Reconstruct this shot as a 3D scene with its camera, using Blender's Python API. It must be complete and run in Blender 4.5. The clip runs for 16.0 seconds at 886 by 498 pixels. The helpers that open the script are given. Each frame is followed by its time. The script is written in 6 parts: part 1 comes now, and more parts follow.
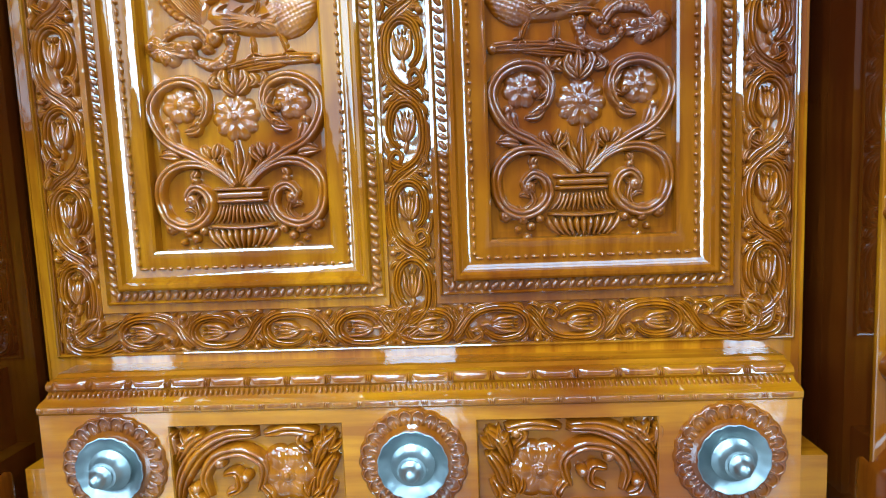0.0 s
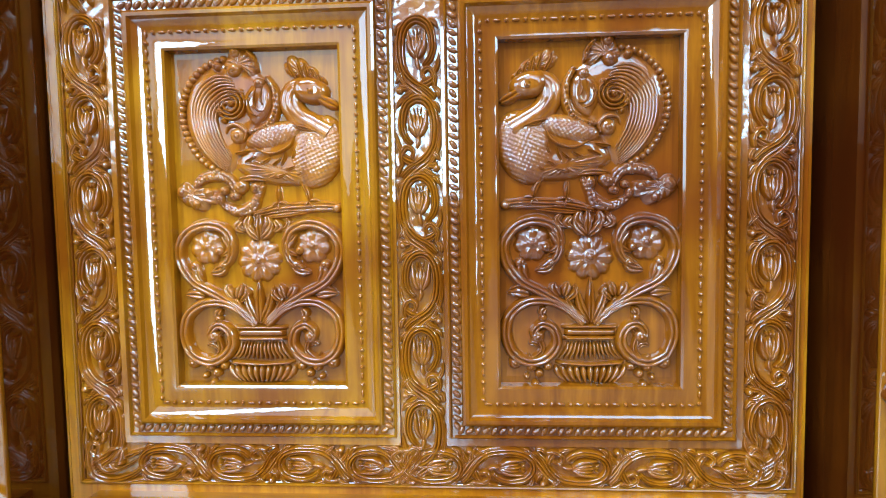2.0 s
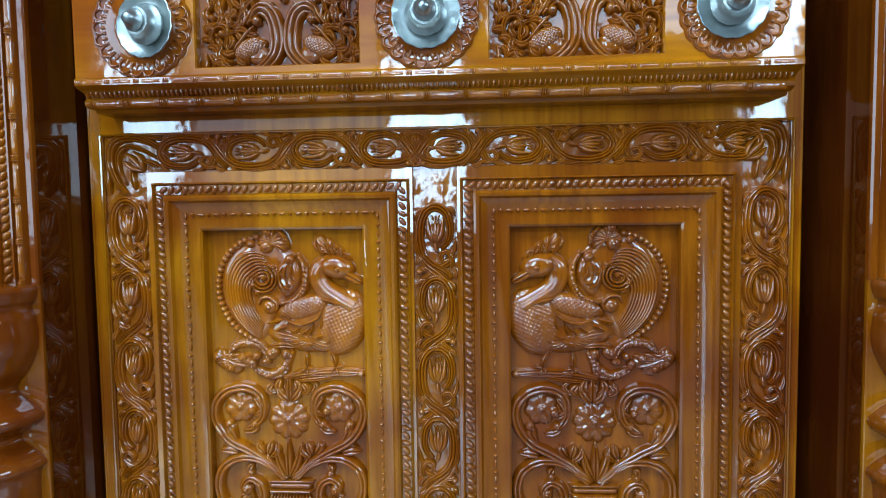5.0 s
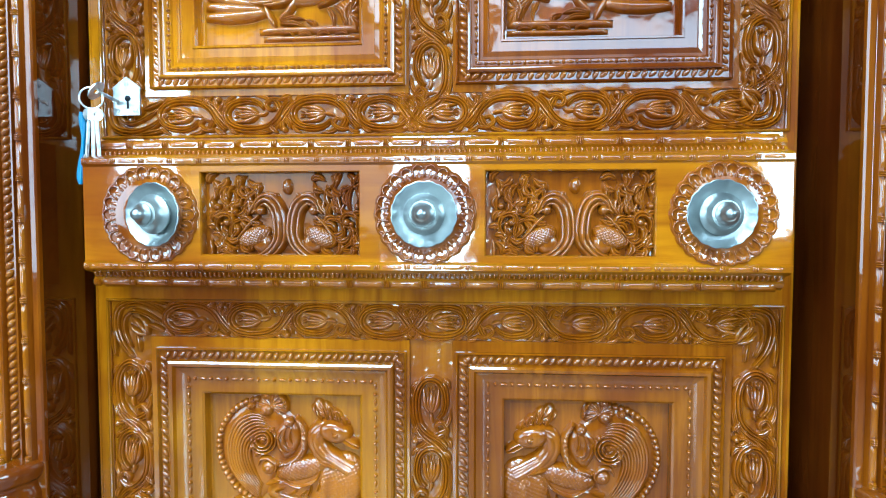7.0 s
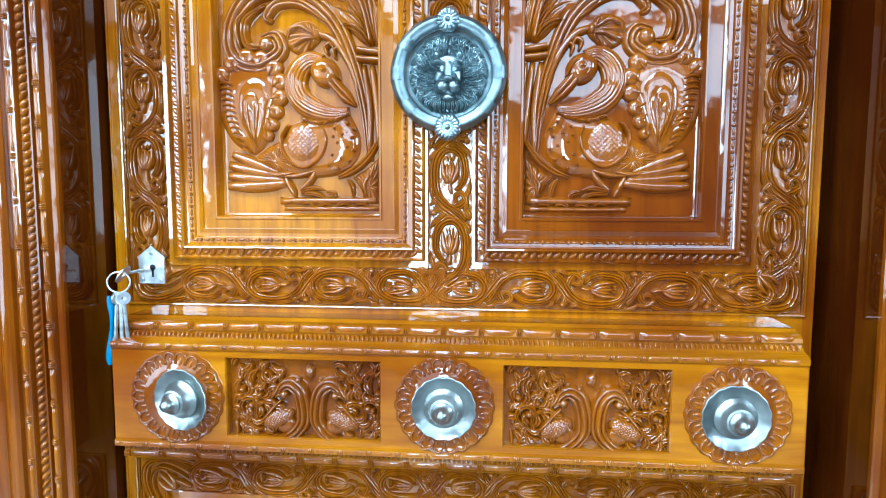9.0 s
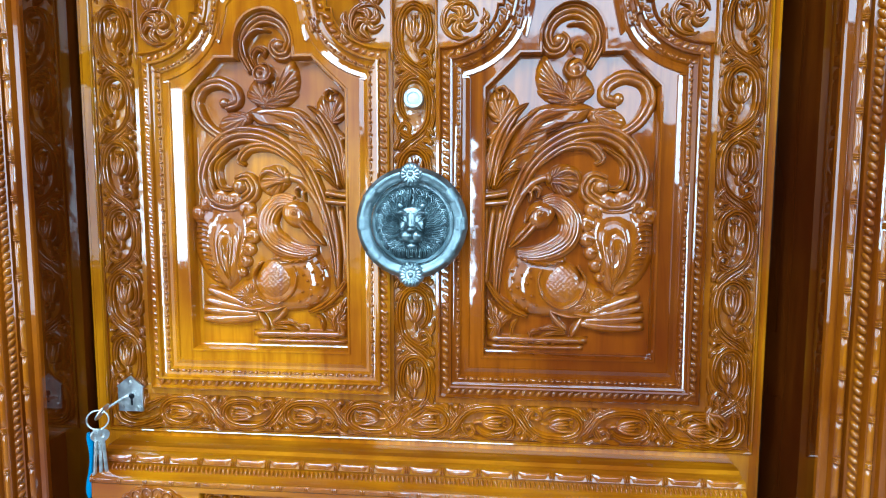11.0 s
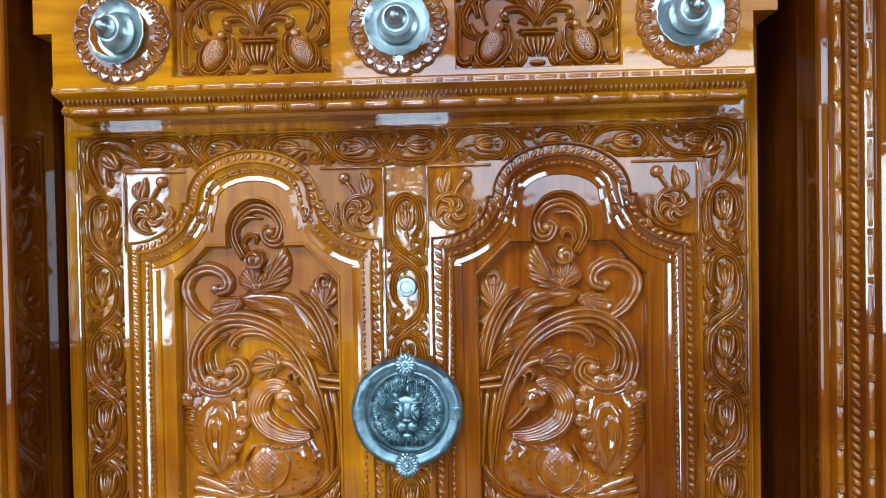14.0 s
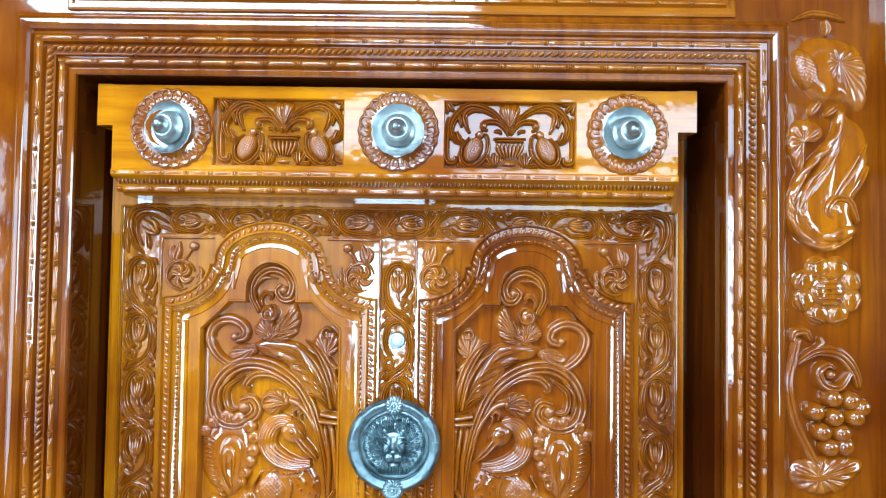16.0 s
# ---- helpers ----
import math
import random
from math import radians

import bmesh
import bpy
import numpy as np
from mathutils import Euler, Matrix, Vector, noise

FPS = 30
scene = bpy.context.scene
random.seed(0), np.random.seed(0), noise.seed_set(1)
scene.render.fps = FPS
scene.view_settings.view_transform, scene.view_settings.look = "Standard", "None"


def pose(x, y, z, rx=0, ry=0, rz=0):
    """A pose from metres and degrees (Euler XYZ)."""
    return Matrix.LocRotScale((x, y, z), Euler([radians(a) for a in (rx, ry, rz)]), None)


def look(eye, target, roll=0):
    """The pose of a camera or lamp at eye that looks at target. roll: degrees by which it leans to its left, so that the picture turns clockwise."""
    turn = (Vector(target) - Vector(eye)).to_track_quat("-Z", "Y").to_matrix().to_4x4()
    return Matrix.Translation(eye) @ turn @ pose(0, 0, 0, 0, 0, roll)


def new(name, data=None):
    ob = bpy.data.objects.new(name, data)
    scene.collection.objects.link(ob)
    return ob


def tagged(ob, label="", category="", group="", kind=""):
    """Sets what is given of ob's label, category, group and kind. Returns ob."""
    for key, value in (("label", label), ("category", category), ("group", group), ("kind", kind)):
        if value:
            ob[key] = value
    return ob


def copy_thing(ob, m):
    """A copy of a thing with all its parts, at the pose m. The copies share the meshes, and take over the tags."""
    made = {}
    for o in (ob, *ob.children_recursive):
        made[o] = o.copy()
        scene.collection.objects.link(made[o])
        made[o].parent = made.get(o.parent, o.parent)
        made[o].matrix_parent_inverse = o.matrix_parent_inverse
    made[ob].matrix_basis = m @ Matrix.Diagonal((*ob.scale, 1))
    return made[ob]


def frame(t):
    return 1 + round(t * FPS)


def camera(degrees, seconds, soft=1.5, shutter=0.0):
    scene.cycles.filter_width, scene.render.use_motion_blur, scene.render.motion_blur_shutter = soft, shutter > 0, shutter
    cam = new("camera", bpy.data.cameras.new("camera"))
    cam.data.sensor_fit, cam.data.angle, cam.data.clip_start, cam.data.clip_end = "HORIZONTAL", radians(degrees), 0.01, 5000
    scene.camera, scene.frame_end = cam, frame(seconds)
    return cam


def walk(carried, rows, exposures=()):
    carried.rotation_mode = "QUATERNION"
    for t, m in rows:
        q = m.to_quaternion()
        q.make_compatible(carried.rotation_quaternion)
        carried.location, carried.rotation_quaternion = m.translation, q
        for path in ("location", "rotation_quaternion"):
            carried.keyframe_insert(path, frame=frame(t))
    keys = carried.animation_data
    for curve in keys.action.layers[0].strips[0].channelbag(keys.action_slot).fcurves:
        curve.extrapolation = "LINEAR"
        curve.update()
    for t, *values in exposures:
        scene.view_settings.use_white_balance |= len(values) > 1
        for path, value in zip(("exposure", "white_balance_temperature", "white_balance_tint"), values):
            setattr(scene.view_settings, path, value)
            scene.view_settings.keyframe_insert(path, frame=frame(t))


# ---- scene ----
cam = camera(72.0, 16.0, 1.15)
PATH = [
    (0, (0.079, -0.747, 0.417), (-0.018, 1.239, 0.202), -2.3),
    (0.5, (0.091, -0.752, 0.447), (-0.045, 1.234, 0.253), -1.3),
    (1, (0.088, -0.751, 0.479), (-0.048, 1.238, 0.316), -1.0),
    (1.5, (0.093, -0.755, 0.531), (-0.043, 1.235, 0.385), -0.8),
    (2, (0.083, -0.764, 0.574), (-0.05, 1.227, 0.438), -0.9),
    (2.5, (0.079, -0.777, 0.606), (-0.039, 1.217, 0.5), -0.9),
    (3, (0.082, -0.781, 0.614), (-0.028, 1.213, 0.51), -1.4),
    (3.2, (0.077, -0.781, 0.622), (-0.021, 1.212, 0.501), -1.5),
    (5.3, (0.068, -0.827, 0.838), (-0.075, 1.164, 0.714), -0.9),
    (5.5, (0.067, -0.836, 0.862), (-0.076, 1.156, 0.745), -1.0),
    (6, (0.069, -0.868, 0.91), (-0.029, 1.125, 0.768), -0.5),
    (6.5, (0.074, -0.855, 0.942), (-0.054, 1.138, 0.83), 0.0),
    (7, (0.083, -0.824, 1.025), (-0.071, 1.167, 0.93), 0.0),
    (7.5, (0.071, -0.828, 1.121), (-0.095, 1.164, 1.033), 0.8),
    (8, (0.078, -0.831, 1.188), (-0.114, 1.157, 1.077), -0.1),
    (8.5, (0.074, -0.825, 1.226), (-0.147, 1.157, 1.083), -0.6),
    (9, (0.07, -0.822, 1.298), (-0.114, 1.161, 1.116), 0.1),
    (9.5, (0.078, -0.827, 1.367), (-0.081, 1.159, 1.19), -0.0),
    (10, (0.093, -0.839, 1.422), (-0.053, 1.146, 1.222), 0.5),
    (10.2, (0.103, -0.839, 1.44), (-0.059, 1.144, 1.245), -0.2),
    (12.3, (0.124, -0.835, 1.565), (-0.091, 1.144, 1.378), 0.9),
    (12.5, (0.123, -0.841, 1.577), (-0.104, 1.139, 1.403), 0.4),
    (13, (0.123, -0.842, 1.613), (-0.078, 1.143, 1.468), -0.1),
    (13.5, (0.108, -0.832, 1.648), (-0.013, 1.162, 1.549), -0.3),
    (14, (0.091, -0.835, 1.682), (0.001, 1.163, 1.654), -1.0),
    (14.5, (0.081, -0.844, 1.712), (-0.007, 1.154, 1.693), -0.2),
    (15, (0.076, -0.866, 1.735), (0.011, 1.133, 1.738), -0.7),
    (15.5, (0.06, -0.9, 1.754), (0.042, 1.1, 1.776), 0.1),
    (16, (0.082, -1.014, 1.742), (0.072, 0.986, 1.799), 0.8),
]
EXPOSURES = [(0.0, 0.42, 5250, -1), (3.0, 0.47, 5250, -1), (5.4, -0.46, 5700, 4), (6.1, -0.42, 5700, 4), (6.5, 0.10, 5580, 1), (6.9, 0.27, 5520, -2), (8.5, 0.24, 5700, 4), (10.0, 0.08, 5700, 5),
             (12.4, -0.10, 5580, 3), (13.5, -0.30, 5650, 4), (14.5, -0.33, 5850, 8), (15.4, 0.00, 5800, 6), (16.0, 0.16, 5700, 5)]
walk(cam, [(t, look(eye, target, roll)) for t, eye, target, roll in PATH], EXPOSURES)

# ---- world and light ----
world = bpy.data.worlds.new("sky")
world.use_nodes = True
scene.world = world
sky = world.node_tree.nodes.new("ShaderNodeTexSky")
sky.sky_type, sky.sun_disc = "NISHITA", False
sky.sun_elevation, sky.sun_rotation = radians(48), radians(200)
world.node_tree.links.new(sky.outputs[0], world.node_tree.nodes["Background"].inputs[0])
world.node_tree.nodes["Background"].inputs[1].default_value = 0.12


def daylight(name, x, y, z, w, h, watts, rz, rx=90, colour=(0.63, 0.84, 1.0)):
    """A lamp in an opening: it stands in for the sky's light, or is added as fill; it shines along its own -z."""
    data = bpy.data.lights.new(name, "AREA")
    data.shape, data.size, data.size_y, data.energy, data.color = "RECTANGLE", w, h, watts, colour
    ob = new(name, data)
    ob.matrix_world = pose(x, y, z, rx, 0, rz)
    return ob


daylight("daylight_middle", -0.33, -3.62, 1.25, 0.52, 1.2, 50, 0)
daylight("daylight_right", 2.04, -3.62, 1.6, 0.26, 1.3, 26, 0)
daylight("daylight_left", -2.4, -3.62, 1.6, 0.45, 1.3, 34, 0)
# unseen lamps added at assumed openings, for haze and light along the relief
daylight("fill_high", 0.9, -3.62, 2.76, 3.4, 0.4, 34, 0)
daylight("fill_upper", 0.92, -3.62, 2.21, 1.65, 0.5, 17, 0)
daylight("daylight_west", -3.02, -2.3, 1.6, 2.2, 1.9, 78, -90)
daylight("daylight_east", 3.02, -1.9, 2.05, 1.6, 1.0, 85, 90)
daylight("fill_above", -0.9, -1.75, 3.02, 2.2, 1.1, 185, 0, 0)
daylight("fill_ceiling", 0.85, -2.9, 3.02, 2.7, 0.9, 13, 0, 0)
daylight("fill_left", -1.38, -3.62, 1.7, 1.45, 1.5, 5, 0)


# ---- materials ----
def nodes_of(name):
    m = bpy.data.materials.new(name)
    m.use_nodes = True
    return m, m.node_tree.nodes, m.node_tree.links, m.node_tree.nodes["Principled BSDF"]


def wood(name, light, dark, red, axis, rough=0.32, coat=0.9, bump=0.04, coat_rough=0.05, vary=0.35, ripple=26.0):
    """Varnished teak. axis: the direction of the grain (0 x, 1 y, 2 z)."""
    m, n, l, b = nodes_of(name)
    at = n.new("ShaderNodeTexCoord")
    stretch = n.new("ShaderNodeMapping")
    s = [9.0, 9.0, 9.0]
    s[axis] = 0.7
    stretch.inputs["Scale"].default_value = s
    info = n.new("ShaderNodeObjectInfo")
    l.new(at.outputs["Object"], stretch.inputs["Vector"])
    grain = n.new("ShaderNodeTexNoise")
    grain.inputs["Scale"].default_value, grain.inputs["Detail"].default_value = 6.0, 7.0
    grain.inputs["Roughness"].default_value, grain.inputs["Distortion"].default_value = 0.62, 0.6
    l.new(stretch.outputs[0], grain.inputs["Vector"])
    big = n.new("ShaderNodeTexNoise")
    big.inputs["Scale"].default_value, big.inputs["Detail"].default_value = 4.5, 3.0
    l.new(at.outputs["Object"], big.inputs["Vector"])
    ramp = n.new("ShaderNodeValToRGB")
    ramp.color_ramp.elements[0].position, ramp.color_ramp.elements[1].position = 0.33, 0.60
    ramp.color_ramp.elements[0].color, ramp.color_ramp.elements[1].color = (*dark, 1), (*light, 1)
    l.new(grain.outputs[0], ramp.inputs[0])
    warm = n.new("ShaderNodeMix")
    warm.data_type = "RGBA"
    l.new(ramp.outputs[0], warm.inputs[6])
    warm.inputs[7].default_value = (*red, 1)
    amount = n.new("ShaderNodeMapRange")
    amount.inputs[1].default_value, amount.inputs[2].default_value = 0.44, 0.64
    amount.inputs[3].default_value, amount.inputs[4].default_value = 0.0, 0.85
    l.new(big.outputs[0], amount.inputs[0])
    l.new(amount.outputs[0], warm.inputs[0])
    hue = n.new("ShaderNodeHueSaturation")
    tone = n.new("ShaderNodeMapRange")
    tone.inputs[3].default_value, tone.inputs[4].default_value = 1 - vary / 2, 1 + vary / 2
    l.new(info.outputs["Random"], tone.inputs[0])
    l.new(tone.outputs[0], hue.inputs["Value"])
    l.new(warm.outputs[2], hue.inputs["Color"])
    l.new(hue.outputs[0], b.inputs["Base Color"])
    b.inputs["Roughness"].default_value, b.inputs["Specular IOR Level"].default_value = rough, 0.0
    b.inputs["Coat Weight"].default_value, b.inputs["Coat Roughness"].default_value = coat, coat_rough
    b.inputs["Coat IOR"].default_value = 1.75
    wave = n.new("ShaderNodeTexNoise")
    wave.inputs["Scale"].default_value, wave.inputs["Detail"].default_value = ripple, 2.0
    l.new(at.outputs["Object"], wave.inputs["Vector"])
    relief = n.new("ShaderNodeBump")
    relief.inputs["Strength"].default_value, relief.inputs["Distance"].default_value = bump, 0.01
    l.new(wave.outputs[0], relief.inputs["Height"])
    l.new(relief.outputs[0], b.inputs["Coat Normal"])
    fine = n.new("ShaderNodeBump")
    fine.inputs["Strength"].default_value, fine.inputs["Distance"].default_value = 0.12, 0.002
    l.new(grain.outputs[0], fine.inputs["Height"])
    l.new(fine.outputs[0], b.inputs["Normal"])
    return m


def metal(name, colour, rough, dark=None, scale=60.0):
    m, n, l, b = nodes_of(name)
    at = n.new("ShaderNodeTexCoord")
    tex = n.new("ShaderNodeTexNoise")
    tex.inputs["Scale"].default_value, tex.inputs["Detail"].default_value = scale, 5.0
    l.new(at.outputs["Object"], tex.inputs["Vector"])
    ramp = n.new("ShaderNodeValToRGB")
    ramp.color_ramp.elements[0].position, ramp.color_ramp.elements[1].position = 0.35, 0.62
    ramp.color_ramp.elements[0].color = (*(dark or [c * 0.6 for c in colour]), 1)
    ramp.color_ramp.elements[1].color = (*colour, 1)
    l.new(tex.outputs[0], ramp.inputs[0])
    l.new(ramp.outputs[0], b.inputs["Base Color"])
    b.inputs["Metallic"].default_value = 1.0
    spread = n.new("ShaderNodeMapRange")
    spread.inputs[3].default_value, spread.inputs[4].default_value = rough * 0.75, rough * 1.35
    l.new(tex.outputs[0], spread.inputs[0])
    l.new(spread.outputs[0], b.inputs["Roughness"])
    return m


def plaster(name, colour, rough=0.8, scale=14.0):
    m, n, l, b = nodes_of(name)
    at = n.new("ShaderNodeTexCoord")
    tex = n.new("ShaderNodeTexNoise")
    tex.inputs["Scale"].default_value, tex.inputs["Detail"].default_value = scale, 6.0
    l.new(at.outputs["Object"], tex.inputs["Vector"])
    ramp = n.new("ShaderNodeValToRGB")
    ramp.color_ramp.elements[0].color = (*[c * 0.82 for c in colour], 1)
    ramp.color_ramp.elements[1].color = (*colour, 1)
    l.new(tex.outputs[0], ramp.inputs[0])
    l.new(ramp.outputs[0], b.inputs["Base Color"])
    relief = n.new("ShaderNodeBump")
    relief.inputs["Strength"].default_value, relief.inputs["Distance"].default_value = 0.2, 0.003
    l.new(tex.outputs[0], relief.inputs["Height"])
    l.new(relief.outputs[0], b.inputs["Normal"])
    b.inputs["Roughness"].default_value = rough
    return m


GOLD, BROWN, RED = (0.450, 0.148, 0.0012), (0.265, 0.070, 0.0010), (0.175, 0.030, 0.0010)
wood_up = wood("teak_upright", GOLD, BROWN, RED, 2)
wood_across = wood("teak_across", GOLD, BROWN, RED, 0)
wood_carved = wood("teak_carved", (0.365, 0.100, 0.0012), (0.210, 0.048, 0.0010), (0.170, 0.030, 0.0010), 2, vary=0.2, bump=0.05, ripple=75.0, coat_rough=0.07)
# redder carving; on the right and in recesses it also carries shade
wood_carved_red_dim = wood("teak_carved_reddish_dim", (0.300, 0.076, 0.0012), (0.165, 0.033, 0.0010), (0.130, 0.021, 0.0010), 2, vary=0.2, bump=0.05, ripple=75.0, coat_rough=0.07)
# dark copy of the gold ground: the right borders' weaker light as colour
wood_ground_dim = wood("teak_tooled_ground_dim", (0.310, 0.086, 0.0010), (0.175, 0.038, 0.0010), (0.140, 0.023, 0.0010), 2, vary=0.2, coat=0.6, coat_rough=0.18)
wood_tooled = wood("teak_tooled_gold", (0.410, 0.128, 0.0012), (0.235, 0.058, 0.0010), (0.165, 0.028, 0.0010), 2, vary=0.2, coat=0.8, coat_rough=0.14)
wood_frame = wood("teak_frame", (0.230, 0.054, 0.0010), (0.130, 0.024, 0.0010), (0.110, 0.017, 0.0010), 2, bump=0.02, ripple=40.0)
wood_frame_across = wood("teak_frame_across", (0.330, 0.095, 0.0027), (0.204, 0.047, 0.0023), (0.169, 0.032, 0.0023), 0)
# right-half boards: redder, with the weaker light there put into the colour
wood_red_dim = wood("teak_reddish_dim", (0.330, 0.088, 0.0012), (0.185, 0.040, 0.0010), (0.150, 0.024, 0.0010), 2)
wood_deep_dim = wood("teak_deep_red_dim", (0.255, 0.056, 0.0012), (0.138, 0.025, 0.0010), (0.112, 0.016, 0.0010), 2)
# jamb and rebate teak, with the reveal's shade put into its colour
wood_shaded = wood("teak_shaded", (0.085, 0.0165, 0.0010), (0.044, 0.0075, 0.0008), (0.046, 0.0065, 0.0008), 2, bump=0.02, coat_rough=0.03, ripple=14.0)
nickel = metal("brushed_nickel", (0.42, 0.44, 0.42), 0.36, (0.32, 0.34, 0.33), 30)
pewter = metal("antique_pewter", (0.37, 0.44, 0.45), 0.36, (0.20, 0.25, 0.26), 45)
worn_pewter = metal("worn_pewter", (0.24, 0.30, 0.31), 0.42, (0.14, 0.18, 0.19), 70)
steel = metal("steel", (0.72, 0.72, 0.70), 0.34)
# walls out of view, near black to keep haze out of the varnish
near_black_wall = plaster("unseen_dark_wall", (0.035, 0.033, 0.03), 0.9)
stone_floor = plaster("stone_floor", (0.20, 0.19, 0.175), 0.14, 5.0)


# ---- mesh tools ----
class Form:
    """Gathers vertices and faces for one mesh."""

    def __init__(self):
        self.v, self.f = [], []

    def grid(self, p, loop=False, cap=False):
        """p: rows of points; joins them into a sheet. loop: the last row meets the first. cap: each row is a closed ring."""
        p = np.asarray(p, float)
        n, k = p.shape[:2]
        base = len(self.v)
        self.v.extend(map(tuple, p.reshape(-1, 3)))
        for i in range(n if loop else n - 1):
            a, c = base + i * k, base + (i + 1) % n * k
            for j in range(k if cap else k - 1):
                q = (j + 1) % k
                self.f.append((a + j, a + q, c + q, c + j))
        return base

    def box(self, x0, x1, y0, y1, z0, z1, r=0.0):
        b = len(self.v)
        for y, s in ((y0, r), (y0 + r, 0), (y1, 0)) if r else ((y0, 0), (y1, 0)):
            self.v += [(x0 + s, y, z0 + s), (x1 - s, y, z0 + s), (x1 - s, y, z1 - s), (x0 + s, y, z1 - s)]
        rows = 3 if r else 2
        self.f.append((b, b + 1, b + 2, b + 3))
        e = b + 4 * (rows - 1)
        self.f.append((e + 3, e + 2, e + 1, e))
        for i in range(rows - 1):
            for j in range(4):
                self.f.append((b + 4 * i + j, b + 4 * i + 4 + j, b + 4 * i + 4 + (j + 1) % 4, b + 4 * i + (j + 1) % 4))

    def lathe(self, centre, prof, n=40, wobble=None, axis="y"):
        """prof: (radius, height); turned about the y axis (towards -y) or about z."""
        a = np.linspace(0, 2 * math.pi, n, endpoint=False)
        rows = []
        for r, h in prof:
            rr = r * (np.ones(n) if wobble is None else 1 + wobble(a, r))
            if axis == "y":
                rows.append(np.stack([centre[0] + rr * np.cos(a), np.full(n, centre[1] - h), centre[2] + rr * np.sin(a)], 1))
            else:
                rows.append(np.stack([centre[0] + rr * np.cos(a), centre[1] + rr * np.sin(a), np.full(n, centre[2] + h)], 1))
        self.grid(rows, cap=True)

    def sweep(self, path, prof, closed=True):
        """path: points (x, z) in the door's plane; prof: (inward, y). Mitred at the corners; closed paths run so that inward is to the left."""
        p = np.asarray(path, float)
        nxt, prv = np.roll(p, -1, 0), np.roll(p, 1, 0)
        if not closed:
            nxt[-1], prv[0] = 2 * p[-1] - p[-2], 2 * p[0] - p[1]
        d1, d2 = p - prv, nxt - p
        d1 /= np.linalg.norm(d1, axis=1)[:, None]
        d2 /= np.linalg.norm(d2, axis=1)[:, None]
        n1, n2 = np.stack([-d1[:, 1], d1[:, 0]], 1), np.stack([-d2[:, 1], d2[:, 0]], 1)
        m = n1 + n2
        m /= np.maximum((m * n1).sum(1), 0.35)[:, None]
        rows = []
        for off, y in prof:
            q = p + m * off
            rows.append(np.stack([q[:, 0], np.full(len(q), y), q[:, 1]], 1))
        rows = np.swapaxes(np.array(rows), 0, 1)
        self.grid(rows, loop=closed)

    def mesh(self, name, sharp=40):
        me = bpy.data.meshes.new(name)
        me.from_pydata(self.v, [], self.f)
        me.update()
        bm = bmesh.new()
        bm.from_mesh(me)
        bmesh.ops.recalc_face_normals(bm, faces=bm.faces)
        bm.to_mesh(me)
        bm.free()
        me.shade_smooth()
        me.set_sharp_from_angle(angle=radians(sharp))
        return me


def part(name, form, material, parent, label="", sharp=40):
    me = form.mesh(name, sharp)
    me.materials.append(material)
    ob = new(name, me)
    ob.parent = parent
    if label:
        ob["label"] = label
    return ob


def curve(points, n=10, closed=False):
    """A smooth line (Catmull-Rom) through a few points."""
    p = np.asarray(points, float)
    ext = np.vstack([p[-1], p, p[0], p[1]]) if closed else np.vstack([2 * p[0] - p[1], p, 2 * p[-1] - p[-2]])
    out = []
    for i in range(len(ext) - 3):
        a, b, c, d = ext[i:i + 4]
        for t in np.arange(n) / n:
            out.append(0.5 * (2 * b + (c - a) * t + (2 * a - 5 * b + 4 * c - d) * t * t + (3 * b - 3 * c + d - a) * t ** 3))
    if not closed:
        out.append(p[-1])
    return np.array(out)


# ---- the assumed, unseen porch round the door ----
def slab(name, x0, x1, y0, y1, z0, z1, material, label):
    f = Form()
    f.box(x0, x1, y0, y1, z0, z1)
    me = f.mesh(name)
    me.materials.append(material)
    return tagged(new(name, me), label, name.split("_")[0], kind="structure")


slab("floor", -3.2, 3.2, -3.8, 0.3, -0.2, -0.004, stone_floor, "smooth grey stone porch floor before the door")
f = Form()
for x0, x1, y0, y1 in ((-3.2, 3.2, -3.8, -3.35), (-3.2, -0.5, -3.35, -2.45), (2.2, 3.2, -3.35, -2.45), (-3.2, 3.2, -2.45, -2.3), (-3.2, 3.2, -1.2, 0.3), (-3.2, -2.0, -2.3, -1.2), (0.2, 3.2, -2.3, -1.2)):
    f.box(x0, x1, y0, y1, 3.0, 3.2)
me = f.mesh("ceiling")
me.materials.append(near_black_wall)
tagged(new("ceiling", me), "unseen near-black porch ceiling with two assumed openings for fill lamps", "ceiling", kind="structure")
for side, name in ((-1, "wall_west"), (1, "wall_east")):
    f = Form()
    y0, y1 = (-3.4, -1.2) if side < 0 else (-2.7, -1.1)
    x0, x1 = sorted((side * 3.0, side * 3.2))
    f.box(x0, x1, -3.8, y0, 0, 3)
    f.box(x0, x1, y1, 0.3, 0, 3)
    f.box(x0, x1, y0, y1, 0, 0.65 if side < 0 else 1.55)
    f.box(x0, x1, y0, y1, 2.55, 3)
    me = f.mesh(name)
    me.materials.append(near_black_wall)
    tagged(new(name, me), "unseen near-black side wall with an assumed window opening", "wall", kind="structure")
f = Form()
for x0, x1 in ((-3.0, -2.625), (-2.175, -2.105), (-0.655, -0.59), (-0.07, 0.095), (1.745, 1.91), (2.17, 3.0)):
    f.box(x0, x1, -3.8, -3.6, 0, 2.52)
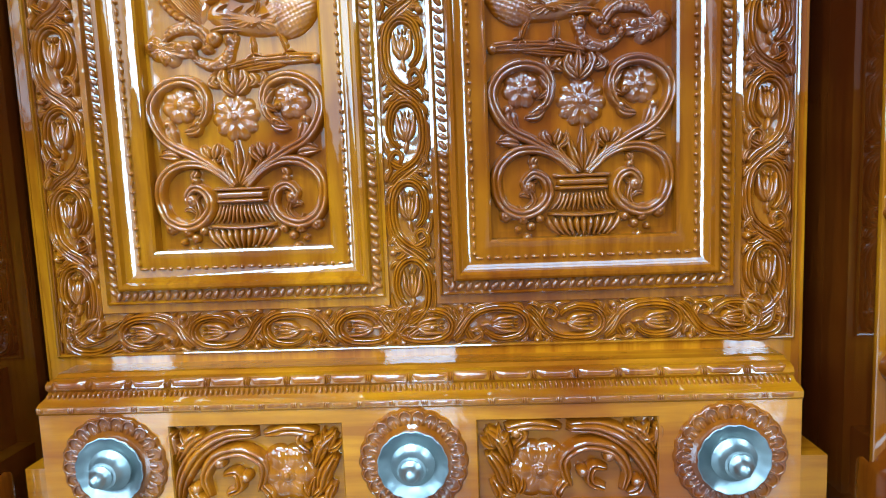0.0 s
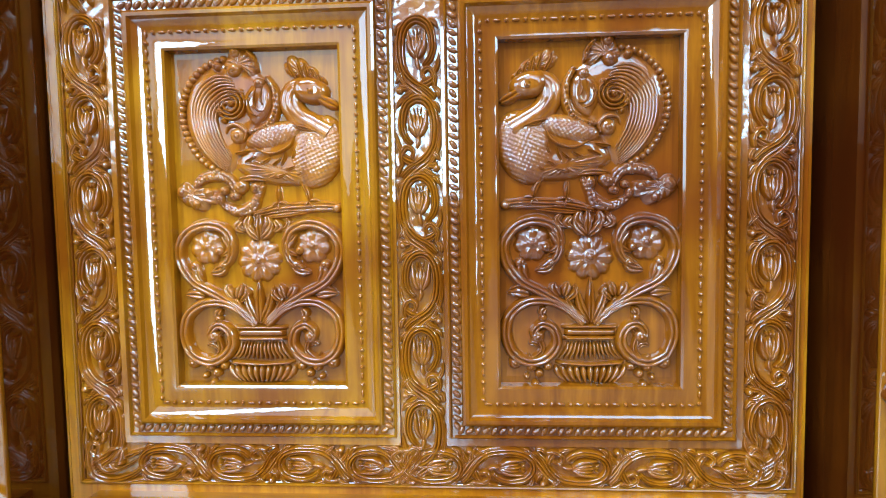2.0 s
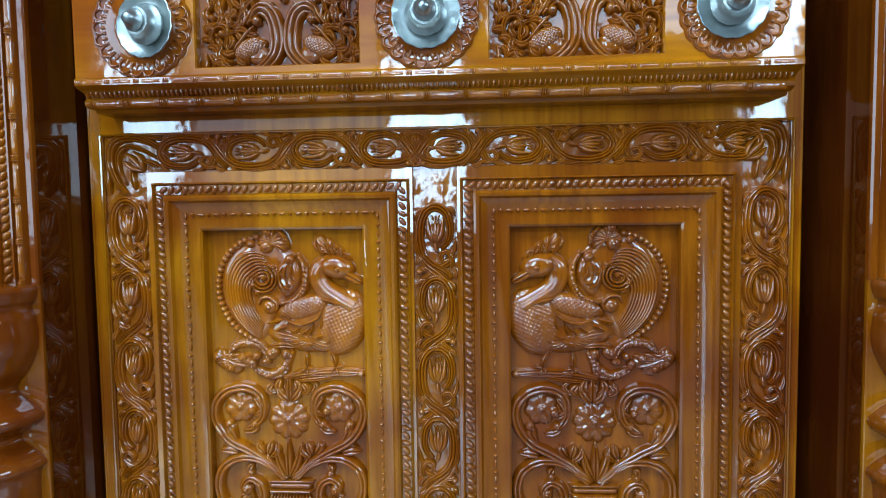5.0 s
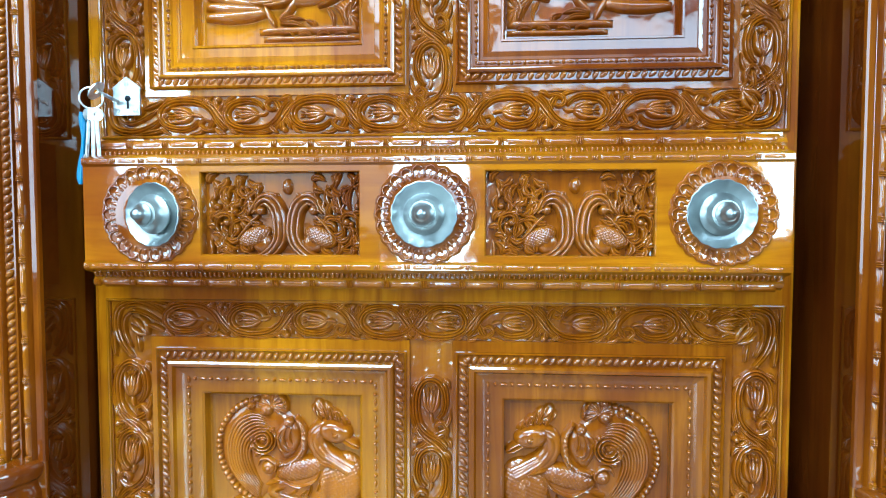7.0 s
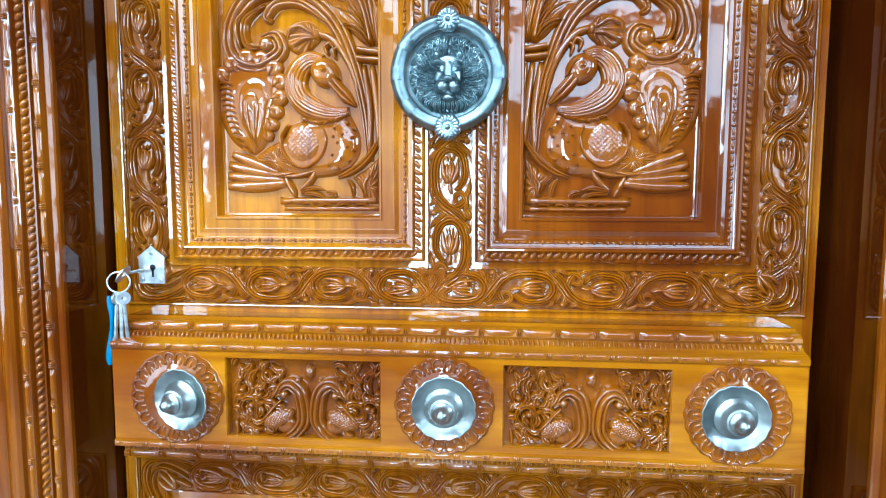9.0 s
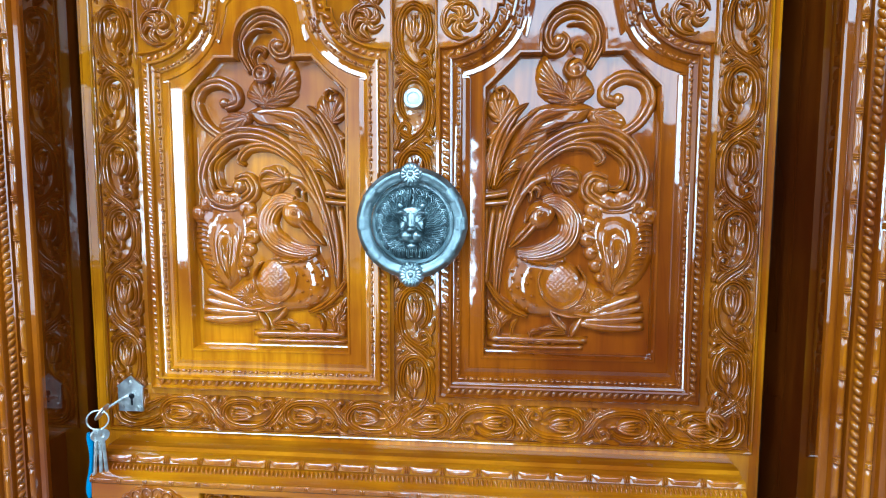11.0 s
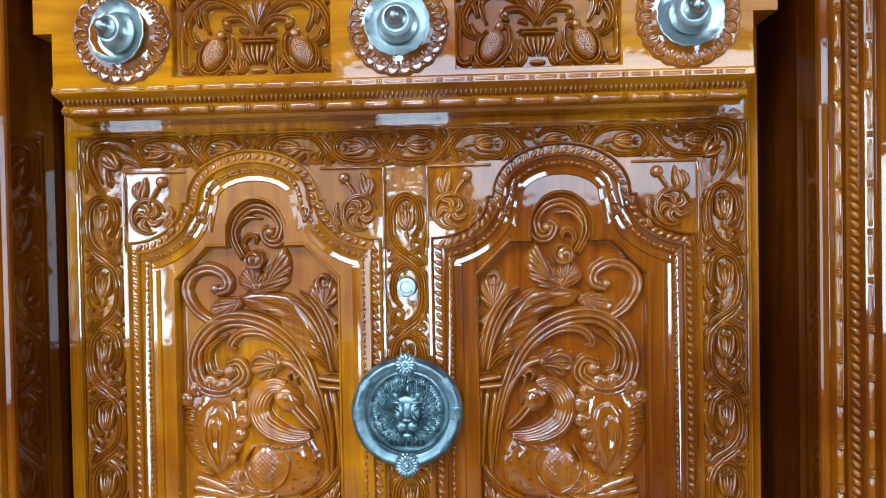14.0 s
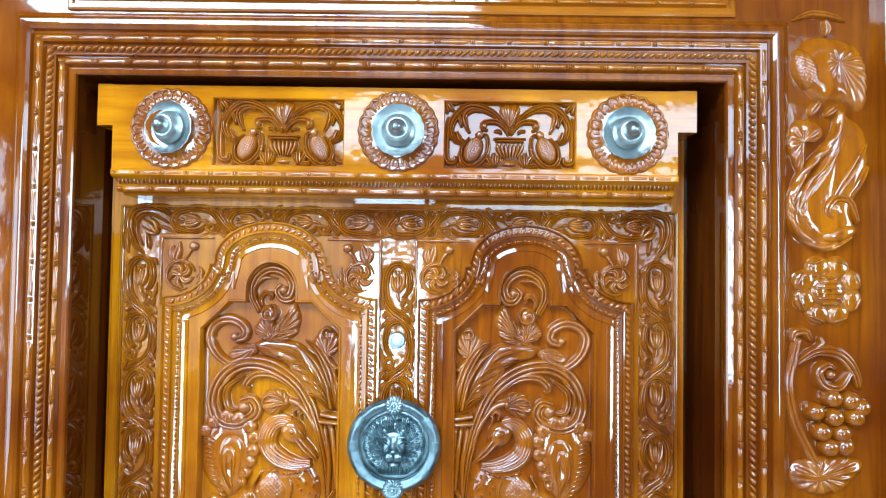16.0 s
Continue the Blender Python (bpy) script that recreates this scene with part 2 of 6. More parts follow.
for x0, x1, z0, z1 in ((-2.625, -2.175, 0.95, 2.25), (-2.105, -0.655, 0.95, 2.45), (-0.59, -0.07, 0.65, 1.85), (0.095, 1.745, 1.96, 2.46), (1.91, 2.17, 0.95, 2.25)):
    f.box(x0, x1, -3.8, -3.6, 0, z0)
    f.box(x0, x1, -3.8, -3.6, z1, 2.52)
for x0, x1, z0, z1 in ((-3.0, 3.0, 2.52, 2.56), (-3.0, 3.0, 2.96, 3.0), (-3.0, -0.8, 2.56, 2.96), (2.6, 3.0, 2.56, 2.96)):
    f.box(x0, x1, -3.8, -3.6, z0, z1)
me = f.mesh("wall_south")
me.materials.append(near_black_wall)
tagged(new("wall_south", me), "unseen near-black wall with tall openings and assumed ones for fill lamps", "wall", kind="structure")
f = Form()
f.box(-3.0, -0.86, 0.12, 0.3, 0, 3)
f.box(0.86, 3.0, 0.12, 0.3, 0, 3)
f.box(-0.86, 0.86, 0.16, 0.3, 0, 2.62)
f.box(-0.86, 0.86, 0.12, 0.3, 2.62, 3)
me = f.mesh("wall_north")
me.materials.append(near_black_wall)
tagged(new("wall_north", me), "unseen near-black wall round the carved door frame", "wall", kind="structure")

# ---- the door leaf ----
HALF, TOP, RAIL, RAIL_Y = 0.476, 1.99, 0.437, -0.078
MID_Z, TOP_Z, LOW_Z = 1.033, 1.953, 0.098
door = tagged(new("door_1"), "closed varnished teak door with deeply carved panels and metal bosses", "door", kind="structure")


def rectangle(x0, x1, z0, z1):
    return [(x0, z0), (x1, z0), (x1, z1), (x0, z1)]


# the arch: half width, rise, the step beside it, the hollow shoulder's rise and foot
ARCH, RISE, STEP, SHOULDER, SHOULDER_Z = 0.094, 0.066, 0.007, 0.055, 1.687
ARCH_Z = SHOULDER_Z + SHOULDER + 0.004


def arched(x0, x1, z0, z1):
    """A panel's outline with a round arch between two hollow shoulders; z1: the shoulders' foot."""
    xc, half = (x0 + x1) / 2, (x1 - x0) / 2
    sh = half - ARCH - STEP
    out = [(x0, z0), (x1, z0)]
    a = np.linspace(0, math.pi / 2, 12)
    top = z1 + SHOULDER
    out += [(x1 - sh * math.sin(t), z1 + SHOULDER * (1 - math.cos(t))) for t in a]
    out += [(xc + ARCH, top)]
    b = np.linspace(0, math.pi, 30)
    out += [(xc + ARCH * 0.99 * math.cos(t), top + 0.004 + RISE * math.sin(t)) for t in b]
    out += [(xc - ARCH, top)]
    out += [(x0 + sh * math.sin(t), z1 + SHOULDER * (1 - math.cos(t))) for t in a[::-1]]
    return out


RECESS_HALF, RECESS_FOOT, RECESS_X, RECESS_R, RECESS_Z = 0.118, 1.262, 0.070, 0.044, (1.635, 1.682, 1.699)


def arched_inset(x0, x1, z0, z1, d):
    """The same outline drawn in by d."""
    xc, half = (x0 + x1) / 2, (x1 - x0) / 2
    sh, top = half - ARCH - STEP, z1 + SHOULDER
    r, up = sh + d, SHOULDER + d
    a = np.linspace(math.asin(d / r), math.pi / 2, 12)
    side = [(r * math.sin(t), top - up * math.cos(t)) for t in a]
    out = [(x0 + d, z0 + d), (x1 - d, z0 + d)] + [(x1 - u, z) for u, z in side] + [(xc + ARCH - d, top)]
    out += [(xc + (ARCH - 0.001 - d) * math.cos(t), top + 0.004 + (RISE - d) * math.sin(t)) for t in np.linspace(0.05, math.pi - 0.05, 26)]
    return out + [(xc - ARCH + d, top)] + [(x0 + u, z) for u, z in side[::-1]]


def recess(xc, z0, half=RECESS_HALF):
    """The sunk ground's outline: straight sides, sloped shoulders and a small round arch."""
    out = [(xc - half, z0), (xc + half, z0), (xc + half, RECESS_Z[0]), (xc + RECESS_X, RECESS_Z[1]), (xc + RECESS_R, RECESS_Z[1])]
    out += [(xc + RECESS_R * math.cos(t), RECESS_Z[2] + RECESS_R * 1.1 * math.sin(t)) for t in np.linspace(0, math.pi, 21)]
    return out + [(xc - RECESS_R, RECESS_Z[1]), (xc - RECESS_X, RECESS_Z[1]), (xc - half, RECESS_Z[0])]


LOW = [rectangle(-0.387, -0.031, 0.279, 0.845), rectangle(0.037, 0.393, 0.279, 0.845)]
HIGH = [arched(-0.387, -0.031, 1.206, SHOULDER_Z), arched(0.037, 0.393, 1.206, SHOULDER_Z)]

f = Form()
f.box(-HALF, HALF, 0.026, 0.05, 0.012, TOP)
f.box(-HALF, -HALF + 0.003, -0.001, 0.026, 0.012, TOP)
f.box(HALF - 0.003, HALF, -0.001, 0.026, 0.012, TOP)
part("core", f, wood_up, door)
SUNK_Y = 0.0050


def sheet_of(name, rings, y, material, parent):
    """A flat board at the depth y: the first ring is its edge, the others are holes."""
    bm = bmesh.new()
    for ring in rings:
        vs = [bm.verts.new((x, y, z)) for x, z in ring]
        for a, b in zip(vs, vs[1:] + vs[:1]):
            bm.edges.new((a, b))
    bmesh.ops.triangle_fill(bm, edges=bm.edges, use_beauty=True, use_dissolve=False, normal=(0, -1, 0))
    me = bpy.data.meshes.new(name)
    bm.to_mesh(me)
    bm.free()
    me.materials.append(material)
    ob = new(name, me)
    ob.parent = parent
    return ob


def surround(x0, x1, z0, z1, arch=False):
    """The edge of the flat strip round a panel; the arch rises into the border above."""
    out = [(x0, z0), (x1, z0), (x1, z1)]
    if arch:
        xc = (x0 + x1) / 2
        foot = math.asin((z1 - ARCH_Z) / (RISE + 0.001))
        out += [(xc + (ARCH + 0.001) * math.cos(t), ARCH_Z + (RISE + 0.001) * math.sin(t)) for t in np.linspace(foot, math.pi - foot, 22)]
    return out + [(x0, z1)]


BORDER_LOW, BORDER_HIGH = rectangle(-0.457, 0.463, 0.216, 0.910), rectangle(-0.457, 0.463, 1.142, 1.834)
sheet_of("face_board", [rectangle(-HALF, 0.4635, 0.012, TOP), BORDER_LOW, BORDER_HIGH], 0, wood_up, door)
# right strip split off to take the dimmer red wood
sheet_of("stile", [rectangle(0.4635, HALF, 0.012, TOP)], 0, wood_red_dim, door)
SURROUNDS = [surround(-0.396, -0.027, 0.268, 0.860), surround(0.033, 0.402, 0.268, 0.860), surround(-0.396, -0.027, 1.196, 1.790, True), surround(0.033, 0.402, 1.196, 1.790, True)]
for edge, ring, board in zip(SURROUNDS, LOW + HIGH, (wood_up, wood_red_dim, wood_up, wood_red_dim)):
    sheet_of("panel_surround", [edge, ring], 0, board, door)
f = Form()
for edge in (BORDER_LOW, BORDER_HIGH):
    f.sweep(edge, [(-0.0005, 0.0), (0.0008, 0.0012), (0.001, SUNK_Y + 0.001)])
for edge in SURROUNDS:
    f.sweep(edge, [(0.0005, 0.0), (-0.0008, 0.0012), (-0.001, SUNK_Y + 0.001)])
# sunk sides in the redder wood: the recess's shade is in the colour
part("channel_edge", f, wood_carved_red_dim, door, "", 25)

LOW_PROF = [(0, 0.002), (0, -0.004), (0.002, -0.006), (0.004, -0.001), (0.016, -0.001), (0.018, -0.008), (0.021, -0.010), (0.025, -0.009),
            (0.028, -0.004), (0.041, 0.002), (0.047, 0.003), (0.063, 0.002), (0.066, 0.004), (0.067, 0.0190), (0.078, 0.0205)]
HIGH_PROF = [(0, 0.002), (0, -0.006), (0.002, -0.008), (0.004, -0.002), (0.013, -0.002), (0.0145, -0.009), (0.016, -0.010), (0.018, -0.009),
             (0.019, -0.004), (0.024, -0.002), (0.030, -0.0015), (0.032, 0.001), (0.036, 0.002), (0.042, 0.000), (0.044, 0.004), (0.045, 0.0190), (0.050, 0.0205)]


def panel_of(ring, prof, deep, board):
    f = Form()
    f.sweep(ring, prof)
    ob = part("panel_moulding", f, board, door, "stepped moulding with rope and bead carving", 25)
    g = Form()
    xs, zs = [p[0] for p in ring], [p[1] for p in ring]
    g.box(min(xs) + 0.04, max(xs) - 0.04, deep, deep + 0.004, min(zs) + 0.04, max(zs) - 0.04)
    return ob, part("panel", g, board, door)


mouldings = [panel_of(r, p, 0.020, b) for r, p, b in zip(LOW + HIGH, (LOW_PROF, LOW_PROF, HIGH_PROF, HIGH_PROF), (wood_up, wood_red_dim, wood_up, wood_deep_dim))]


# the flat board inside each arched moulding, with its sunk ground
for (x0, x1), (moulding, ground), wood_of in zip(((-0.387, -0.031), (0.037, 0.393)), mouldings[2:], (wood_up, wood_deep_dim)):
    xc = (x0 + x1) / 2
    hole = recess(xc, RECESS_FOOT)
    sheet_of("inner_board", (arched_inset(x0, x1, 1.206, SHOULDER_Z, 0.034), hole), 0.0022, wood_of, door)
    f = Form()
    f.sweep(hole, [(-0.001, 0.0024), (0, 0.0002), (0.0025, 0.0004), (0.0040, 0.0040), (0.0052, 0.0190), (0.008, 0.0205)])
    part("recess_edge", f, wood_of, moulding, "", 25)

INSERTS = ((-0.283, -0.078), (0.076, 0.281))


def rail_of(z, low, high, face, insert, wide=None, sunk=wood_across):
    """low, high: (y, dz) sections of the edge mouldings under and over the face; face: its lower and upper edge; insert: the half height
    of the two carved recesses."""
    f = Form()
    for prof in (low, high):
        rows = [[(x, y, z + dz) for y, dz in prof] for x in (-RAIL, RAIL)]
        f.grid(rows)
    whole = list(low) + list(high)
    for x in (-RAIL, RAIL):
        b = len(f.v)
        f.v += [(x, y, z + dz) for y, dz in whole]
        f.f.append(tuple(range(b, b + len(whole))))
    for x0, x1 in INSERTS:
        f.sweep(rectangle(x0, x1, insert[0], insert[1]), [(0, RAIL_Y), (0.0015, RAIL_Y + 0.002), (0.002, RAIL_Y + 0.015)])
    if wide:
        f.box(-0.461, -RAIL, RAIL_Y, 0.02, wide[0], wide[1])
        f.box(RAIL, 0.466, RAIL_Y, 0.02, wide[0], wide[1])
    ob = part("rail", f, wood_across, door, "plain-faced cross rail with carved edge mouldings", 30)
    sheet_of("rail_face", [rectangle(-RAIL, RAIL, z + face[0], z + face[1])] + [rectangle(a, b, *insert) for a, b in INSERTS], RAIL_Y, wood_across, ob)
    grounds = []
    for x0, x1 in INSERTS:
        g = Form()
        g.box(x0 - 0.004, x1 + 0.004, RAIL_Y + 0.014, RAIL_Y + 0.020, insert[0] - 0.004, insert[1] + 0.004)
        grounds.append(part("carved_insert", g, sunk, door, "sunk panel with carved birds, leaves and scrolls"))
    return ob, grounds


EDGE = [(RAIL_Y, 0.0), (RAIL_Y - 0.003, 0.003), (RAIL_Y - 0.003, 0.010), (RAIL_Y + 0.002, 0.013), (RAIL_Y + 0.014, 0.016), (RAIL_Y + 0.020, 0.021),
        (RAIL_Y + 0.017, 0.025), (RAIL_Y + 0.019, 0.030), (RAIL_Y + 0.026, 0.034), (RAIL_Y + 0.036, 0.034), (RAIL_Y + 0.040, 0.038), (0.01, 0.038)]
up = [(y, 0.060 + dz) for y, dz in EDGE]
down = [(y, -dz) for y, dz in up[::-1]]
mid_rail = rail_of(MID_Z, down, up, (-0.060, 0.060), (MID_Z - 0.053, MID_Z + 0.053), None, wood_carved_red_dim)
top_rail = rail_of(TOP_Z, [(y, dz - 0.006) for y, dz in down], [(RAIL_Y, 0.064), (0.01, 0.064)], (-0.066, 0.064), (1.893, 1.999), (TOP_Z + 0.0005, TOP_Z + 0.065))
low_rail = rail_of(LOW_Z, [(0.01, -0.08), (RAIL_Y, -0.08)], [(y, dz + 0.006) for y, dz in up], (-0.08, 0.066), (LOW_Z - 0.060, LOW_Z + 0.050), (0.014, LOW_Z + 0.001))

# ---- the door frame ----
frame_1 = tagged(new("door_frame"), "varnished carved teak door frame with bead and rope mouldings", "door frame", kind="structure")
OPEN, OPEN_R, LINTEL, FRAME_Y = 0.484, 0.502, 2.026, -0.10
FRAME_PROF = [(0, 0.008), (0, 0.002), (0.002, 0), (0.008, 0), (0.010, 0.004), (0.012, 0.004), (0.015, -0.002), (0.019, -0.004), (0.023, -0.002), (0.026, 0.005),
              (0.028, 0.005), (0.029, -0.001), (0.031, -0.001), (0.033, 0.004), (0.047, 0.004), (0.049, -0.003), (0.058, -0.004), (0.060, -0.002),
              (0.064, 0.004), (0.067, 0.004), (0.069, -0.001), (0.073, -0.004), (0.078, -0.005), (0.083, -0.004), (0.087, -0.001), (0.090, 0.003), (0.096, 0.006), (0.100, 0.006)]
f = Form()
path = [(OPEN_R, 0.0), (OPEN_R, LINTEL), (-OPEN, LINTEL), (-OPEN, 0.0)]
f.sweep([(OPEN_R, 0.716), (OPEN_R, LINTEL), (-OPEN, LINTEL), (-OPEN, 0.716)], [(-d, FRAME_Y + h) for d, h in FRAME_PROF], closed=False)
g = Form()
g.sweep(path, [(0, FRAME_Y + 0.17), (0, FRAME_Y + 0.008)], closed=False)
part("jamb_lining", g, wood_shaded, frame_1, "glossy inner faces of the jamb, shade put into the colour")
part("frame_moulding", f, wood_frame, frame_1, "long stepped mouldings round the opening", 25)
f = Form()
for s in (-1, 1):
    x0, x1 = sorted((s * ((OPEN if s < 0 else OPEN_R) + 0.004), s * 0.86))
    f.box(x0, x1, FRAME_Y + 0.0075, 0.14, 0.0, 2.62)
f.box(-OPEN - 0.004, OPEN_R + 0.004, FRAME_Y + 0.0075, 0.14, LINTEL + 0.004, 2.62)
part("frame_body", f, wood_frame, frame_1)
# dark block behind the leaf, added to shut the gap to the sky
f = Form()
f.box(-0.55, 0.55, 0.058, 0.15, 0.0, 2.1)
part("rebate", f, wood_shaded, frame_1)


# ---- carving tools ----
def pts(text, cx, cz):
    """'x,z x,z' in millimetres from the motif's middle, as metres in the door's plane."""
    return [(cx + float(a) / 1000, cz + float(b) / 1000) for a, b in (p.split(",") for p in text.split())]


class Carving(Form):
    """Relief on a ground at the depth y, about the middle (cx, cz); flip: mirrored left to right. Sizes in millimetres."""

    def __init__(self, cx, cz, y, flip=False, k=1.0):
        self.v, self.f = [], []
        self.cx, self.cz, self.y, self.flip, self.k = cx, cz, y, flip, k

    def place(self, p):
        p = np.asarray(p, float).copy()
        if self.flip:
            p[..., 0] = 2 * self.cx - p[..., 0]
        return p

    def line(self, text):
        return np.array(pts(text, self.cx, self.cz)) if isinstance(text, str) else np.asarray(text, float)

    def ridge(self, text, w, h, g=1, ends=(0.3, 0.3), n=8, y=None, leaf=False, k=9, cord=0, cut=0.34):
        """A rounded ridge along a line: half width w, height h, g grooved strands. ends: width at both ends; leaf: pointed;
        cord: twisted notches along it."""
        c = curve(self.line(text), n)
        d = np.gradient(c, axis=0)
        d /= np.maximum(np.linalg.norm(d, axis=1), 1e-9)[:, None]
        nrm = np.stack([-d[:, 1], d[:, 0]], 1)
        t = np.linspace(0, 1, len(c))
        if leaf:
            wide = np.sin(np.pi * np.clip(t, 0.02, 0.985) ** 0.8) ** 0.75
        else:
            wide = ends[0] + (1 - ends[0]) * np.minimum(1, t / 0.35) ** 0.7
            wide *= ends[1] + (1 - ends[1]) * np.minimum(1, (1 - t) / 0.35) ** 0.7
        wide = wide * w * self.k / 1000
        k = max(k, 6 * g + 1)
        s = np.linspace(-1, 1, k)
        body = np.sqrt(np.maximum(0, 1 - s ** 2))
        if g > 1:
            body = body * (1 - cut + cut * np.abs(np.sin((s + 1) / 2 * g * np.pi)) ** 0.8)
        high = h * self.k / 1000 * (0.55 + 0.45 * wide / wide.max())
        if cord:
            along = np.concatenate([[0], np.cumsum(np.linalg.norm(np.diff(c, axis=0), axis=1))])
        base = self.y if y is None else y
        rows = []
        for i in range(len(c)):
            q = c[i] + nrm[i] * wide[i] * s[:, None]
            hh = high[i] * body
            if cord:
                hh = hh * (0.62 + 0.38 * np.abs(np.sin(np.pi * (along[i] / cord + s * 0.45))))
            rows.append(np.stack([q[:, 0], base - hh, q[:, 1]], 1))
        rows[0][:, 1] = base
        rows[-1][:, 1] = base
        self.grid(self.place(rows))

    def dome(self, at, rx, rz, h, turn=0, flutes=0, depth=0.2, hatch=0, y=None, n=26, m=9, lobes=0, lobe=0.12, dots=0):
        """A rounded mound. flutes: radial grooves; hatch: the pitch of crossed cuts; lobes: a scalloped rim."""
        c = self.line(at)[0] if isinstance(at, str) else np.asarray(at, float)
        kk = self.k / 1000
        if hatch or dots:
            return self.cushion(c, rx * kk, rz * kk, h * kk, turn, (hatch or dots) / 1000, bool(dots), self.y if y is None else y)
        a = np.linspace(0, 2 * np.pi, n, endpoint=False)
        r = np.sin(np.linspace(0.5 * np.pi, 0.03, m))
        r[1:] = r[1:] ** 0.8
        hgt = (1 - np.minimum(1, r * 0.999) ** (2.8 if max(rx, rz) * self.k < 12 else 4)) ** (0.5 if max(rx, rz) * self.k < 12 else 0.6)
        ca, sa = math.cos(radians(turn)), math.sin(radians(turn))
        rim = 1 + lobe * (np.abs(np.sin(a * lobes / 2)) - 0.6) if lobes else np.ones(n)
        base = self.y if y is None else y
        rows = []
        for ri, hi in zip(r, hgt):
            u, v = rx * kk * ri * np.cos(a) * rim, rz * kk * ri * np.sin(a) * rim
            hh = np.full(n, h * kk * hi)
            if flutes:
                hh = hh * (1 - depth * ri * np.abs(np.sin(a * flutes / 2)) ** 1.5)
            x, z = c[0] + u * ca - v * sa, c[1] + u * sa + v * ca
            rows.append(np.stack([x, base - hh, z], 1))
        self.grid(self.place(rows), cap=True)

    def cushion(self, c, rx, rz, h, turn, pitch, dots, base):
        """A mound cut with crossed grooves or small drilled dots."""
        n = int(min(64, max(20, 2 * max(rx, rz) / pitch * 6)))
        g = np.linspace(-1, 1, n)
        p, q = np.meshgrid(g, g)
        u, v = p * np.sqrt(1 - q * q / 2), q * np.sqrt(1 - p * p / 2)
        r = np.sqrt(u * u + v * v)
        lift = (1 - np.minimum(1, r) ** 3.2) ** 0.55
        a, b = u * rx, v * rz
        if dots:
            cutting = (np.sin(a / pitch * np.pi) * np.sin(b / pitch * np.pi)) ** 4 * 0.0018
        else:
            cutting = (2 - np.abs(np.sin((a + b) / pitch * np.pi)) ** 0.5 - np.abs(np.sin((a - b) / pitch * np.pi)) ** 0.5) * 0.0011
        ca, sa = math.cos(radians(turn)), math.sin(radians(turn))
        self.grid(self.place(np.stack([c[0] + a * ca - b * sa, base - h * lift + cutting * (lift > 0.3), c[1] + a * sa + b * ca], 2)))

    def blossom(self, at, r, h, petals=8, turn=0, heart=0.36):
        """A round flower with cupped petals and a ringed heart."""
        c = self.line(at)[0] if isinstance(at, str) else np.asarray(at, float)
        kk = self.k / 1000
        a = np.linspace(0, 2 * math.pi, 24, endpoint=False) + radians(turn)
        self.shell([c + r * 1.04 * kk * np.array((math.cos(t), math.sin(t))) for t in a], [c], h * 0.75, ribs=petals, lobes=petals, lobe=0.15, rough=0.18, n=petals * 12, m=12)
        for q, up in ((1.15, 0.72), (0.85, 0.82), (0.5, 1.0)):
            self.dome(c, r * heart * q, r * heart * q, h * up, n=24, m=7)

    def fan(self, at, length, spread, count, w, h, turn=90, g=1):
        """Leaves that spread from one foot."""
        c = self.line(at)[0] if isinstance(at, str) else np.asarray(at, float)
        for i in range(count):
            t = (i - (count - 1) / 2) / max(1, (count - 1) / 2)
            a = radians(turn + t * spread)
            e = np.array([math.cos(a), math.sin(a)]) * length * self.k / 1000 * (1 - 0.18 * abs(t))
            side = np.array([-e[1], e[0]]) * 0.12 * t
            self.ridge([c, c + e * 0.5 + side, c + e], w, h, g=g, leaf=True, n=6)

    def shell(self, rim, foot, h, ribs=20, lobes=0, lobe=0.1, y=None, rough=0.3, n=132, m=14):
        """A ribbed shell that fans from its foot to a scalloped rim; rim: a closed line."""
        c = self.line(foot)[0]
        q = self.line(rim)
        edge = curve(np.concatenate([q, q[:1]]), 14)
        s = np.concatenate([[0], np.cumsum(np.linalg.norm(np.diff(edge, axis=0), axis=1))]) 
        u = np.linspace(0, 1, n, endpoint=False)
        edge = np.stack([np.interp(u * s[-1], s, edge[:, i]) for i in (0, 1)], 1)
        scale = 1 + lobe * (np.abs(np.sin(u * lobes * np.pi)) ** 0.7 - 0.7) if lobes else np.ones(n)
        base = self.y if y is None else y
        rows = []
        for r in np.linspace(1, 0.02, m):
            lift = (1 - r ** 3.5) ** 0.55 * (0.72 + 0.28 * min(1, r * 1.6))
            cutting = 1 - rough * min(1, 1.6 * r) * np.abs(np.cos(u * (ribs or 1) * np.pi)) ** 2 if ribs else 1
            if lobes:
                cutting = cutting * (1 - 0.28 * r ** 4 * np.abs(np.cos(u * lobes * np.pi)) ** 3)
            p = c + (edge - c) * (r * (1 + (scale - 1) * r ** 2))[:, None]
            rows.append(np.stack([p[:, 0], base - h * self.k / 1000 * lift * cutting * np.ones(n), p[:, 1]], 1))
        self.grid(self.place(rows), cap=True)

    def beads(self, text, r, h, pitch):
        c = curve(self.line(text), 14)
        s = np.concatenate([[0], np.cumsum(np.linalg.norm(np.diff(c, axis=0), axis=1))])
        for q in np.arange(0, s[-1], pitch * self.k / 1000):
            self.dome((np.interp(q, s, c[:, 0]), np.interp(q, s, c[:, 1])), r, r, h, n=12, m=4)


